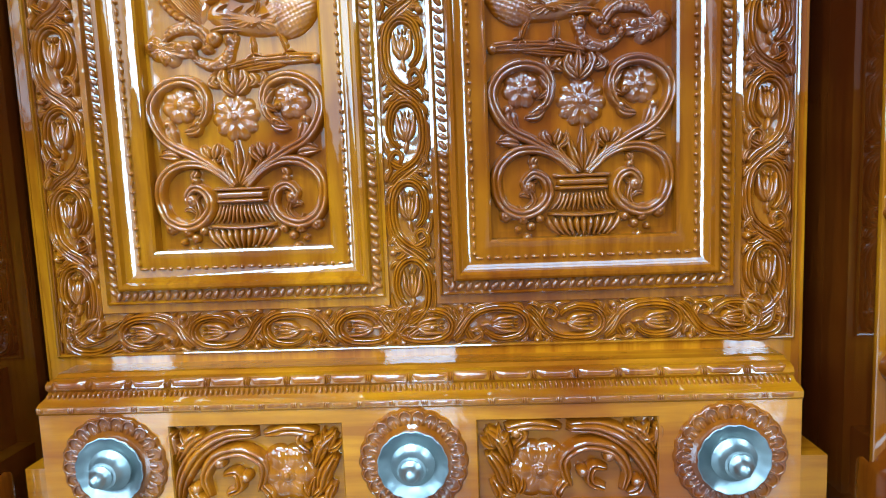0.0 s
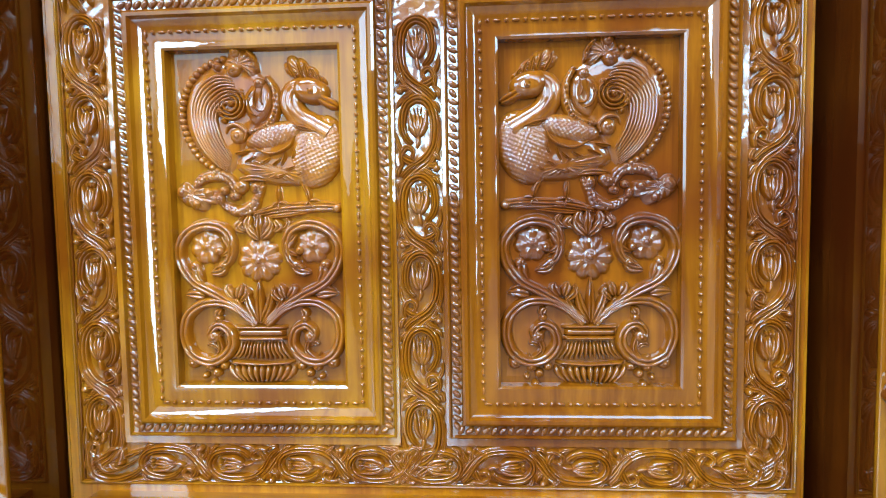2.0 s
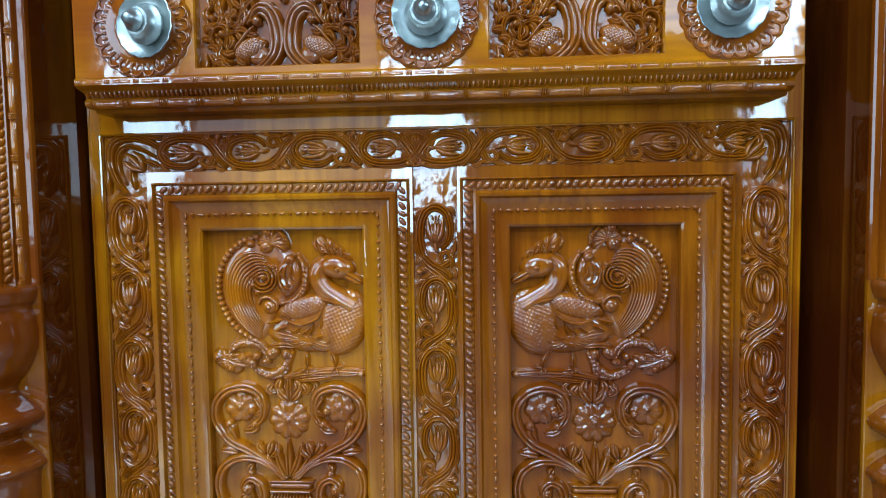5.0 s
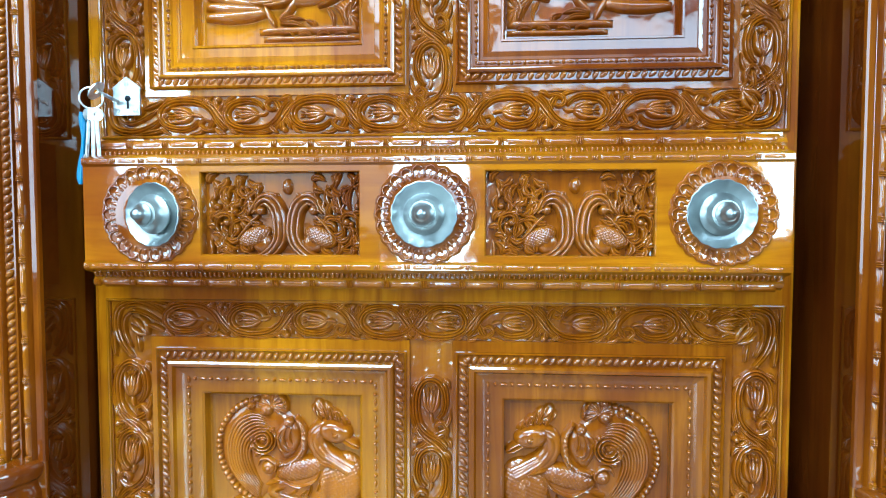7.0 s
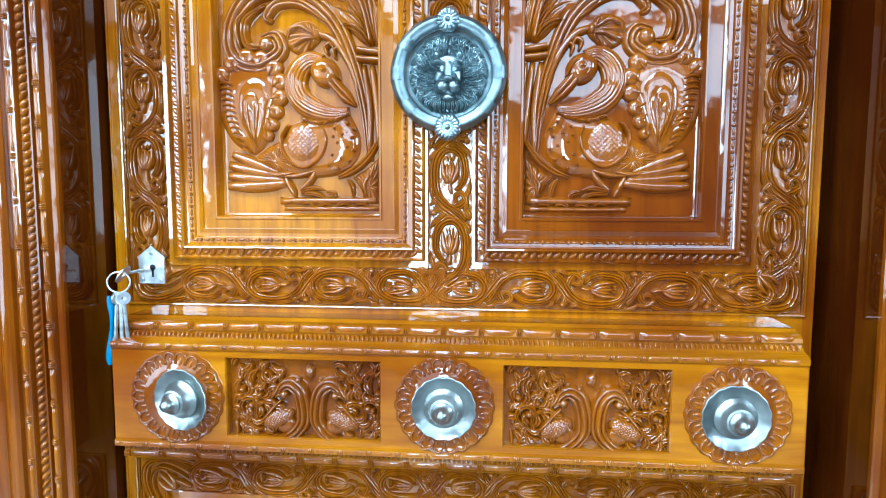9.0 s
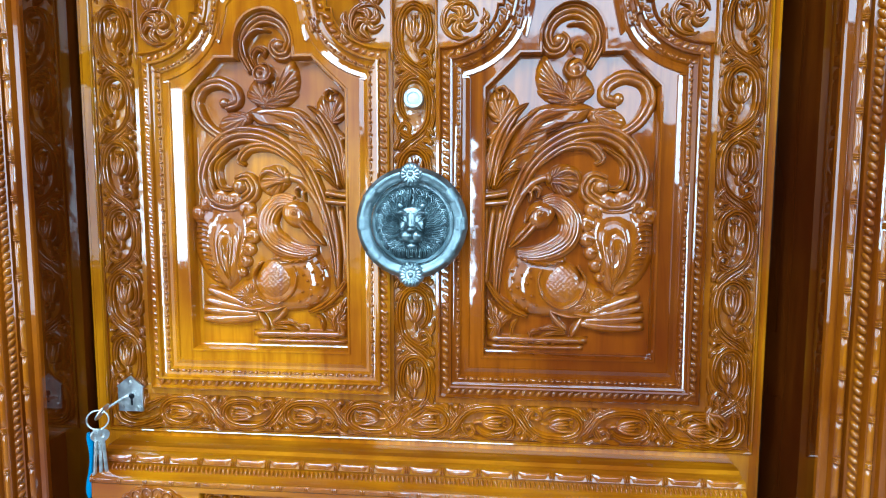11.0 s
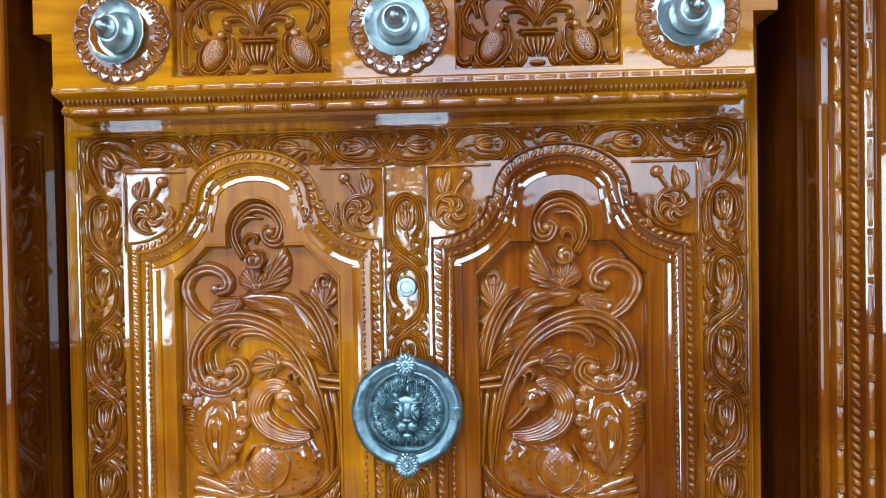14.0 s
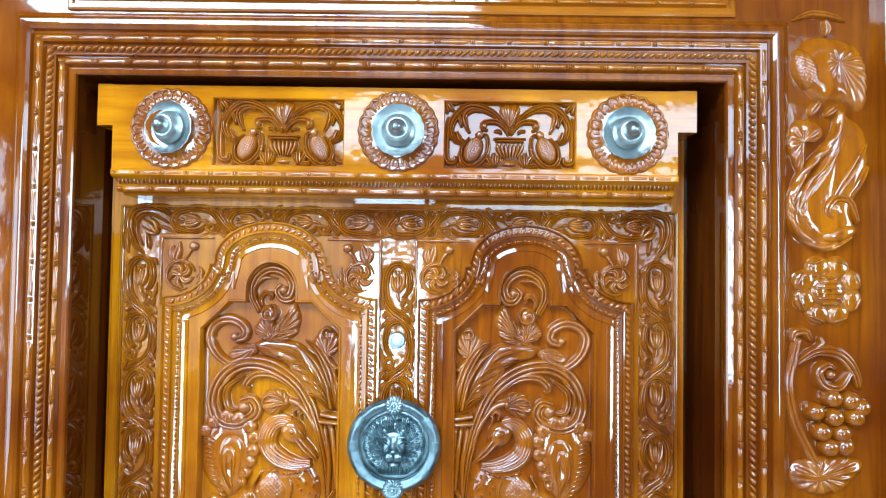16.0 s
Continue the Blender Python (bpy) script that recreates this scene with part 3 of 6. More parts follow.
def both(build, name, parent, cx, cz, y, k, mirror, label="", lift=0.9):
    """One motif and its mirror image as two parts under the two parents."""
    for flip, under in ((False, parent[0]), (True, parent[1])):
        c = Carving(cx, cz, y, False, k)
        build(c)
        c.v = [(x, y + (yy - y) * lift, z) for x, yy, z in c.v]
        if flip:
            c.v = [(2 * mirror - x, yy, z) for x, yy, z in c.v]
        part(name, c, wood_carved_red_dim if flip else wood_carved, under, label, 60)


MIRROR = 0.003
FLOOR_Y = 0.020
low_panels, high_panels = [mouldings[0][1], mouldings[1][1]], [mouldings[2][1], mouldings[3][1]]

# ---- lower panels: peafowl over a flower and a vase ----
LX, LZ = -0.2090, 0.5620


def peafowl(c):
    back = ["-37.9,61.6 -64.5,84.3 -80.2,114.2 -82.0,146.7 -70.3,172.9 -48.7,185.5 -26.2,180.6", "-34.7,66.0 -58.2,88.6 -70.9,117.0 -71.4,145.0 -60.0,165.3 -41.5,175.1 -22.0,171.7",
            "-33.0,71.9 -50.4,94.4 -60.2,118.2 -60.9,141.8 -49.7,156.3 -34.3,164.7 -19.3,161.4", "-31.1,80.7 -42.6,100.2 -49.5,119.5 -50.5,134.2 -42.5,147.3 -30.2,152.9 -22.8,146.8"]
    arcs = [curve(c.line(b), 6)[:37] for b in back]
    # tail: swept strands, beaded rim, comb and curls
    c.shell("-34.8,61.5 -67.8,78.4 -88.0,108.4 -94.5,139.6 -87.1,171.8 -68.1,193.3 -40.4,204.3 -9.1,197.6 15.8,178.1 27.0,153.0 21.7,126.8 -2.8,114.1 -15.4,96.7 -23.7,76.1", "-32.2,138.2", 22, ribs=0)
    for i in range(9):
        t = i / 8 * 3
        j = min(2, int(t))
        c.ridge((arcs[j] * (1 - t + j) + arcs[j + 1] * (t - j))[::4], 13 - 0.35 * i, 33 + i * 0.6, n=4)
    c.beads("-45.5,60.2 -72.4,77.0 -89.8,102.6 -97.8,132.3 -93.6,161.7 -80.5,184.9 -60.2,200.4 -38.8,207.2", 16, 32, 26)
    c.shell("-40.9,191.2 -37.3,208.6 -26.3,219.9 -9.9,218.0 1.7,206.1 5.7,188.5 -3.5,184.4 -9.1,197.6 -18.5,186.2 -30.7,180.7", "-19.5,199.4", 36, ribs=15, lobes=9, lobe=0.14, rough=0.3)
    c.ridge("-11.3,219.5 0.2,206.1 5.7,188.5", 12, 50, cord=0.005)
    c.ridge("16.0,183.9 27.4,164.7 28.2,141.3 18.6,122.5 0.2,114.0 -17.9,114.4", 20, 52, cord=0.0052, ends=(0.6, 0.5))
    c.shell("-11.2,133.4 -16.7,149.6 -10.1,167.0 5.4,179.8 20.1,172.1 23.9,148.7 14.3,128.4 -1.1,119.9", "2.9,149.2", 40, ribs=0)
    for q, r in (("-1.0,166.8 -7.5,153.8 -3.5,137.6 8.3,131.5", 8), ("5.1,171.0 0.0,153.6 4.1,140.4 14.6,138.7", 8), ("12.6,172.3 9.1,154.9 13.3,144.6", 8)):
        c.ridge(q, r, 52, n=8)
    for rr in (27, 20, 13):
        c.ridge([c.line("-31.0,149.2")[0] + rr * 0.00072 * np.array((math.cos(a), math.sin(a))) for a in np.linspace(2.6, 8.2, 14)], 8, 54 - rr * 0.3, n=3, ends=(0.6, 0.4))
    for q, r in (("-31.0,149.2", 15), ("6.7,173.9", 28), ("-23.4,108.6", 36), ("-23.5,214.0", 26), ("-25.8,192.2", 32), ("-48.2,197.2", 20), ("-7.5,153.8", 16), ("-45.8,138.5", 18), ("-40.1,128.1", 15), ("-17.7,164.3", 15)):
        c.dome(q, r, r, 46, n=20, m=6)
        c.dome(q, r * 0.58, r * 0.58, 56, n=16, m=5)
    c.ridge("-39.2,110.4 -34.3,120.6 -22.2,121.9 -11.9,112.8 -15.3,101.1", 13, 44)
    # body, wing and breast
    c.shell("109.2,103.1 108.5,76.7 96.1,56.4 65.9,45.1 31.2,42.7 -1.8,50.6 -28.6,67.3 -21.8,87.9 -4.9,96.5 15.2,109.3 42.5,119.0 70.9,119.9", "39.8,79.4", 42, ribs=0)
    c.shell("8.8,51.9 -25.4,70.2 -9.9,81.8 24.6,72.3 62.0,65.8 78.2,56.7 49.4,46.8", "31.8,61.9", 46, ribs=18, rough=0.2)
    c.dome("79.0,86.1", 116, 156, 52, -22, hatch=7.0)
    c.dome("25.6,107.6", 132, 56, 56, 14, hatch=6.0)
    for q in ("-28.0,85.1 -17.3,86.4 -5.1,89.1", "-16.2,73.0 -3.9,78.7 6.8,83.0", "3.3,69.7 15.6,75.4 23.3,81.2", "19.9,68.0 29.1,73.7 35.4,81.0", "31.9,64.8 38.3,78.0 40.2,91.2", "47.2,74.9 52.0,86.6 51.0,101.3", "37.8,60.3 48.4,66.0 59.1,70.3", "21.0,53.2 34.6,55.9 48.3,61.6", "52.7,55.6 61.8,61.4 68.1,70.1"):
        c.ridge(q, 11, 52, g=2, leaf=True)
    c.ridge("-3.4,93.5 20.4,84.2 44.7,92.6 54.2,108.5", 10, 60, ends=(0.5, 0.5))
    # neck, head and crest
    c.ridge("97.4,104.8 75.4,118.3 56.3,131.9 47.1,148.2 51.3,164.1 69.4,170.9", 50, 56, g=3, ends=(1.25, 0.8), k=25, cut=0.1)
    c.ridge("48.5,120.4 69.3,115.6 92.9,106.3", 20, 62, g=3, leaf=True)
    c.dome("73.6,163.5", 82, 56, 64, -12, n=36, m=11)
    c.dome("76.5,160.6", 24, 20, 72, n=20, m=7)
    c.dome("76.5,160.6", 11, 10, 80, n=14, m=5)
    c.ridge("85.3,154.6 98.4,147.0 110.1,140.9", 24, 58, g=2, ends=(1, 0.35))
    c.shell("41.5,184.7 39.0,202.2 52.6,209.0 71.6,198.4 89.0,182.0 96.0,168.8 79.8,172.1 62.1,178.4", "63.8,185.6", 36, ribs=11, lobes=8, lobe=0.16, rough=0.35)
    for q in ("56.1,177.1 47.6,191.8 45.0,203.4", "65.1,178.3 59.6,192.9 55.4,204.6", "72.5,176.6 69.9,189.7 65.7,200.0", "81.3,173.5 78.6,183.7 74.4,192.5", "88.7,170.4 87.4,177.7 83.1,183.6"):
        c.ridge(q, 13, 46, g=2, leaf=True)
    # legs and branch
    c.ridge("26.7,44.2 26.4,32.4 27.5,20.5", 15, 34, g=2)
    c.ridge("58.4,46.7 65.6,34.7 68.3,22.9", 15, 34, g=2)
    c.fan("27.6,22.0", 46, 60, 3, 9, 40, -80)
    c.fan("68.3,22.9", 46, 60, 3, 9, 40, -60)
    c.ridge("-9.3,6.1 22.7,13.1 53.0,15.7 80.1,16.8 105.5,15.0", 22, 36, g=3, ends=(0.7, 0.9))
    c.ridge("7.3,2.9 37.6,5.5 67.9,9.5", 14, 32, g=2)
    c.dome("104.0,13.5", 22, 20, 40, n=18, m=6)
    # leaf curls behind the legs
    c.ridge("-85.9,43.0 -70.2,54.6 -50.3,55.8 -35.3,48.1", 22, 38, cord=0.006)
    c.ridge("-45.4,20.0 -30.5,10.8 -10.5,18.0 0.6,32.7 8.6,46.0", 24, 38, cord=0.006)
    c.shell("-110.5,43.3 -98.0,47.6 -83.0,38.4 -63.0,42.6 -51.0,35.0 -57.6,21.6 -76.1,20.4 -87.1,13.0 -95.9,23.7 -109.5,31.3", "-83.3,31.0", 32, ribs=12, lobes=7, lobe=0.14, rough=0.3)
    for q, r in (("-100.0,37.2", 30), ("-65.5,35.2", 24), ("-82.2,20.5", 20), ("-44.8,37.9", 20), ("-23.3,42.0", 30), ("-2.1,41.7", 24), ("-49.9,24.5", 18), ("-32.9,30.2", 18)):
        c.dome(q, r, r, 38, n=20, m=6, lobes=7)
        c.dome(q, r * 0.55, r * 0.55, 47, n=16, m=5)


both(peafowl, "bird", low_panels, LX, LZ, FLOOR_Y, 0.316, MIRROR, "carved peafowl with a curled tail on a branch")


def scrolls(c):
    up = "-5.0,-140.0 -27.0,-119.0 -58.0,-99.0 -89.0,-82.0 -106.0,-56.0 -107.0,-32.0 -92.0,-13.0 -68.0,-6.0 -46.0,-13.0 -37.0,-31.0 -42.0,-53.0 -61.0,-67.0"
    down = "-6.0,-141.0 -30.0,-119.0 -54.0,-109.0 -81.0,-111.0 -101.0,-127.0 -106.0,-152.0 -97.0,-177.0 -76.0,-188.0 -55.0,-182.0 -42.0,-165.0 -46.0,-146.0 -60.0,-139.0 -71.0,-149.0 -67.0,-159.0"
    for line in (up, down):
        p = c.line(line)
        for flip in (False, True):
            q = p.copy()
            if flip:
                q[:, 0] = 2 * c.line("-1.0,-53.0")[0][0] - q[:, 0]
            c.ridge(q, 21, 36, g=2, ends=(0.7, 0.6), n=9, k=13)
    mid = c.line("-1.0,-53.0")[0][0]
    for q, r in (("-72.0,-35.0", 55), ("-66.0,-155.0", 24), ("-50.0,-60.0", 18), ("-55.0,-41.0", 16), ("-88.0,-60.0", 18), ("-59.0,-131.0", 15), ("-95.0,-189.0", 22), ("-74.0,-194.0", 18), ("-64.0,-203.0", 16), ("-69.0,-217.0", 15), ("-80.0,-207.0", 12), ("-53.0,-194.0", 15)):
        p = c.line(q)
        for flip in (False, True):
            e = p.copy()
            if flip:
                e[:, 0] = 2 * mid - e[:, 0]
            if r > 50:
                c.blossom(e[0], r, 26, 7, 15, 0.46)
            else:
                c.dome(e[0], r, r, 30, n=16, m=5, lobes=6)
                c.dome(e[0], r * 0.5, r * 0.5, 38, n=12, m=5)
    for q, w in (("-75.0,-101.0 -89.0,-98.0 -105.0,-98.0", 15), ("-37.0,-104.0 -45.0,-92.0 -43.0,-85.0", 14), ("-33.0,-104.0 -29.0,-92.0 -27.0,-84.0", 13), ("-30.0,-109.0 -19.0,-99.0 -20.0,-89.0", 11),
                 ("-86.0,-56.0 -85.0,-72.0 -76.0,-86.0", 16), ("-51.0,-19.0 -38.0,-38.0 -55.0,-49.0", 14), ("-69.0,-70.0 -53.0,-68.0 -44.0,-60.0", 13), ("-55.0,-117.0 -60.0,-124.0 -57.0,-130.0", 12),
                 ("-22.0,0.0 -29.0,-10.0 -19.0,-17.0", 13), ("-12.0,6.0 -15.0,-7.0 -4.0,-16.0", 14)):
        p = c.line(q)
        for flip in (False, True):
            e = p.copy()
            if flip:
                e[:, 0] = 2 * mid - e[:, 0]
            c.ridge(e, w * 1.35, 30, g=2, leaf=True)
    c.fan("-3.0,-139.0", 150, 40, 5, 17, 34, 90, g=2)
    c.fan("1.0,-27.0", 95, 35, 3, 17, 32, 90, g=2)


both(scrolls, "scroll", low_panels, LX, LZ, FLOOR_Y, 0.41, MIRROR, "carved leaf scrolls curling round small flowers")


def flower(c):
    c.blossom("-2.0,-53.0", 86, 34, 10, 22, 0.46)


both(flower, "flower", low_panels, LX, LZ, FLOOR_Y, 0.33, MIRROR, "carved eight-petalled flower")


def vase(c):
    x0, z0 = c.line("-2.0,-142.0")[0]
    mm = 0.00033
    for dz, half, h, w in ((0, 108, 34, 9), (-22, 98, 30, 16), (-46, 100, 34, 10)):
        c.ridge([(x0 - half * mm, z0 + dz * mm), (x0, z0 + dz * mm), (x0 + half * mm, z0 + dz * mm)], w, h, ends=(0.9, 0.9))
    for i in range(13):
        t = (i - 6) / 6
        c.ridge([(x0 + t * 80 * mm, z0 - 60 * mm), (x0 + t * 92 * mm, z0 - 95 * mm), (x0 + t * 122 * mm, z0 - 132 * mm)], 9, 40 - 14 * abs(t), leaf=True)
    c.ridge([(x0 - 132 * mm, z0 - 140 * mm), (x0, z0 - 148 * mm), (x0 + 132 * mm, z0 - 140 * mm)], 9, 38, ends=(0.9, 0.9))
    for i in range(11):
        t = (i - 5) / 5
        c.ridge([(x0 + t * 132 * mm, z0 - 152 * mm), (x0 + t * 122 * mm, z0 - 185 * mm), (x0 + t * 82 * mm, z0 - 226 * mm)], 14, 46 - 14 * abs(t), leaf=True)
    c.ridge([(x0 - 88 * mm, z0 - 228 * mm), (x0, z0 - 236 * mm), (x0 + 88 * mm, z0 - 228 * mm)], 9, 34, ends=(0.9, 0.9))


both(vase, "vase", low_panels, LX, LZ, FLOOR_Y, 0.33, MIRROR, "carved fluted vase")


def foot_scroll(c):
    c.ridge("7.0,51.0 -1.0,31.0 -8.0,15.0 -26.0,11.0 -44.0,18.0 -54.0,27.0", 24, 32, g=2, cord=0.006)
    c.ridge("-86.0,41.0 -76.0,55.0 -56.0,59.0 -39.0,53.0 -29.0,38.0 -28.0,26.0", 24, 32, g=2, cord=0.006)
    c.shell("-109.0,47.0 -98.0,50.0 -86.0,44.0 -68.0,42.0 -56.0,32.0 -60.0,21.0 -78.0,11.0 -83.0,17.0 -99.0,20.0 -109.0,29.0", "-92.0,34.0", 30, ribs=9, lobes=6, lobe=0.15, rough=0.3)
    for q, r in (("-20.0,44.0", 26), ("-2.0,39.0", 24), ("-29.0,31.0", 18), ("-51.0,28.0", 20), ("-99.0,38.0", 24)):
        c.dome(q, r, r, 36, n=20, m=6)
        c.dome(q, r * 0.55, r * 0.55, 44, n=16, m=5)
    c.ridge("-27.0,52.0 -5.0,54.0 16.0,51.0", 17, 34, g=2)
    c.ridge("-5.0,7.0 22.0,15.0 53.0,13.0 104.0,13.0", 17, 30, g=2, ends=(0.7, 0.7))
    c.fan("1.0,-12.0", 52, 26, 3, 15, 30, 90, g=2)
    for q in ("-20.0,5.0 -27.0,-3.0 -22.0,-12.0 -9.0,-10.0", "32.0,4.0 39.0,-4.0 33.0,-13.0 21.0,-7.0", "-101.0,-93.0 -88.0,-90.0 -74.0,-95.0", "99.0,-95.0 87.0,-91.0 78.0,-96.0"):
        c.ridge(q, 14, 28, g=2)
    for q in ("-62.0,-143.0", "46.0,-144.0"):
        c.dome(q, 10, 10, 24, n=14, m=5)
    for q in ("-49.0,-143.0 -60.0,-154.0 -58.0,-172.0 -67.0,-184.0 -78.0,-179.0", "50.0,-144.0 62.0,-154.0 58.0,-172.0 72.0,-184.0 77.0,-176.0", "-77.0,-167.0 -68.0,-165.0 -59.0,-172.0", "76.0,-165.0 69.0,-163.0 62.0,-168.0"):
        c.ridge(q, 14, 30, g=2)
    for q in ("-87.0,-69.0", "96.0,-71.0"):
        c.dome(q, 22, 22, 30, n=18, m=6)


both(foot_scroll, "leaf_scroll", low_panels, LX, LZ, FLOOR_Y, 0.335, MIRROR, "carved curling leaves and branch under the bird")

# ---- upper panels: swans under curling leaves ----
HX, HZ = -0.2175, 1.4800


def crown_leaves(c):
    # left scroll with its leaf
    c.ridge("-13.5,107.0 -49.5,91.0 -80.5,107.0 -95.5,136.0 -86.5,160.0 -61.5,168.0 -39.5,157.0 -36.5,140.0 -54.5,134.0", 21, 34, g=2, n=10, k=19, ends=(0.4, 0.8))
    c.dome("-53.5,139.0", 17, 17, 40, n=20, m=6)
    c.shell("-16.5,126.0 -40.5,128.0 -59.5,119.0 -65.5,105.0 -49.5,95.0 -27.5,103.0 -13.5,114.0", "-21.5,119.0", 36, ribs=7, rough=0.25)
    # rose
    c.shell("-7.5,134.0 -22.5,147.0 -18.5,163.0 -4.5,176.0 11.5,168.0 14.5,147.0", "5.5,142.0", 38, ribs=9)
    c.shell("16.5,140.0 46.5,145.0 56.5,163.0 54.5,185.0 44.5,199.0 35.5,183.0 22.5,170.0 11.5,155.0", "19.5,145.0", 44, ribs=11)
    c.shell("-21.5,145.0 3.5,152.0 30.5,150.0 54.5,152.0 40.5,136.0 8.5,129.0", "8.5,136.0", 46, ribs=9)
    c.dome("2.5,179.0", 31, 31, 40, n=26, m=8)
    c.ridge("2.5,179.0 7.5,183.0 -0.5,187.0 -6.5,180.0 -2.5,170.0 10.5,169.0 17.5,178.0 13.5,190.0 3.5,194.0", 8, 52, n=8, y=None)
    c.dome("2.5,179.0", 9, 9, 56, n=14, m=6)
    # bud on the other side
    c.shell("101.5,106.0 82.5,117.0 78.5,135.0 88.5,152.0 104.5,158.0 118.5,145.0 122.5,125.0 114.5,111.0", "101.5,111.0", 36, ribs=9, rough=0.3)
    c.ridge("101.5,147.0 109.5,152.0 99.5,156.0 93.5,148.0 98.5,140.0 110.5,140.0", 7, 46, n=7)
    c.ridge("98.5,109.0 109.5,96.0 122.5,86.0", 12, 32, g=1)
    c.ridge("123.5,91.0 114.5,86.0 116.5,74.0 123.5,71.0", 10, 32, g=1)
    # long feathered leaves
    c.shell("-23.5,128.0 -2.5,136.0 29.5,135.0 59.5,128.0 82.5,101.0 101.5,66.0 112.5,19.0 98.5,22.0 82.5,37.0 66.5,42.0 78.5,54.0 55.5,68.0 40.5,82.0 58.5,88.0 34.5,96.0 16.5,106.0 -8.5,110.0", "42.5,110.0", 36, ribs=0)
    for q, w in (("74.5,86.0 51.5,111.0 19.5,122.0 -19.5,126.0", 22), ("87.5,68.0 66.5,91.0 42.5,99.0 16.5,105.0", 19), ("98.5,45.0 79.5,73.0 56.5,83.0 37.5,87.0", 19),
                 ("106.5,30.0 93.5,53.0 74.5,65.0 53.5,68.0", 18), ("111.5,17.0 100.5,35.0 84.5,44.0 66.5,44.0", 16)):
        c.ridge(q, w, 44, g=3, leaf=True, k=19, cut=0.4)
    c.ridge("112.5,17.0 101.5,66.0 80.5,104.0 45.5,131.0", 9, 52, g=1, ends=(0.8, 0.3))
    c.ridge("119.5,17.0 109.5,76.0 88.5,117.0 64.5,136.0", 24, 44, g=3, leaf=True, k=19)
    c.ridge("122.5,17.0 119.5,56.0 106.5,96.0", 16, 38, g=2, leaf=True)
    c.ridge("-12.5,180.0 -26.5,210.0 -20.5,239.0 3.5,256.0 30.5,249.0 44.5,228.0 39.5,208.0 26.5,206.0 19.5,217.0 26.5,224.0", 24, 36, g=3, n=10, k=25, ends=(0.5, 0.7), cut=0.4)
    c.dome("26.5,218.0", 17, 17, 42, n=20, m=6)
    c.ridge("-4.5,186.0 -11.5,203.0 -3.5,214.0 6.5,210.0 4.5,200.0", 11, 34, g=2)
    c.ridge("-18.5,198.0 -20.5,222.0 -4.5,238.0 16.5,237.0", 8, 44, n=8)


both(crown_leaves, "leaves", high_panels, HX, HZ, FLOOR_Y, 0.4986, MIRROR, "carved acanthus leaves and rose curling under the arch", lift=0.68)


def swan_leaves(c):
    c.ridge("108.5,-139.0 101.5,-65.0 84.5,1.0 58.5,54.0 15.5,87.0 -33.5,95.0 -69.5,75.0 -86.5,35.0 -76.5,3.0 -46.5,-6.0 -16.5,12.0 -22.5,32.0 -42.5,28.0", 29, 38, g=3, n=10, k=25, ends=(0.35, 0.6), cut=0.42)
    c.dome("-34.5,22.0", 24, 24, 42, n=22, m=7)
    c.ridge("55.5,47.0 15.5,75.0 -17.5,76.0 -33.5,59.0 -25.5,51.0", 17, 38, g=2, n=9)
    c.ridge("-36.5,75.0 -64.5,53.0 -62.5,22.0 -42.5,17.0", 14, 38, g=2, n=9)
    c.ridge("-55.5,74.0 -75.5,48.0 -70.5,14.0", 9, 46)
    # bud on its stalk
    c.shell("38.5,36.0 31.5,49.0 15.5,53.0 -3.5,46.0 -9.5,28.0 -0.5,12.0 17.5,7.0 33.5,18.0 40.5,26.0", "32.5,33.0", 36, ribs=10)
    c.ridge("36.5,31.0 15.5,43.0 0.5,39.0 -3.5,28.0", 9, 46, leaf=True)
    c.ridge("36.5,28.0 17.5,26.0 3.5,17.0", 9, 48, leaf=True)
    c.dome("36.5,33.0", 12, 17, 44, n=14, m=5)
    c.ridge("36.5,35.0 58.5,26.0 79.5,-2.0 94.5,-44.0", 13, 34, g=1, ends=(0.8, 0.4))
    # bound stems
    c.ridge("91.5,13.0 107.5,10.0 124.5,8.0", 11, 46, ends=(0.95, 0.95))
    c.ridge("90.5,1.0 107.5,-1.0 124.5,-2.0", 11, 46, ends=(0.95, 0.95))
    c.ridge("121.5,-117.0 118.5,-64.0 111.5,-7.0", 11, 30, g=1, ends=(0.7, 0.7))
    c.ridge("108.5,-128.0 108.5,-65.0 100.5,-7.0", 10, 34, g=1, ends=(0.7, 0.7))
    c.ridge("122.5,-91.0 123.5,-43.0 121.5,-7.0", 9, 26, ends=(0.8, 0.8))


both(swan_leaves, "stem", high_panels, HX, HZ, FLOOR_Y, 0.4986, MIRROR, "carved long leaves and bud tied to a stem", lift=0.68)


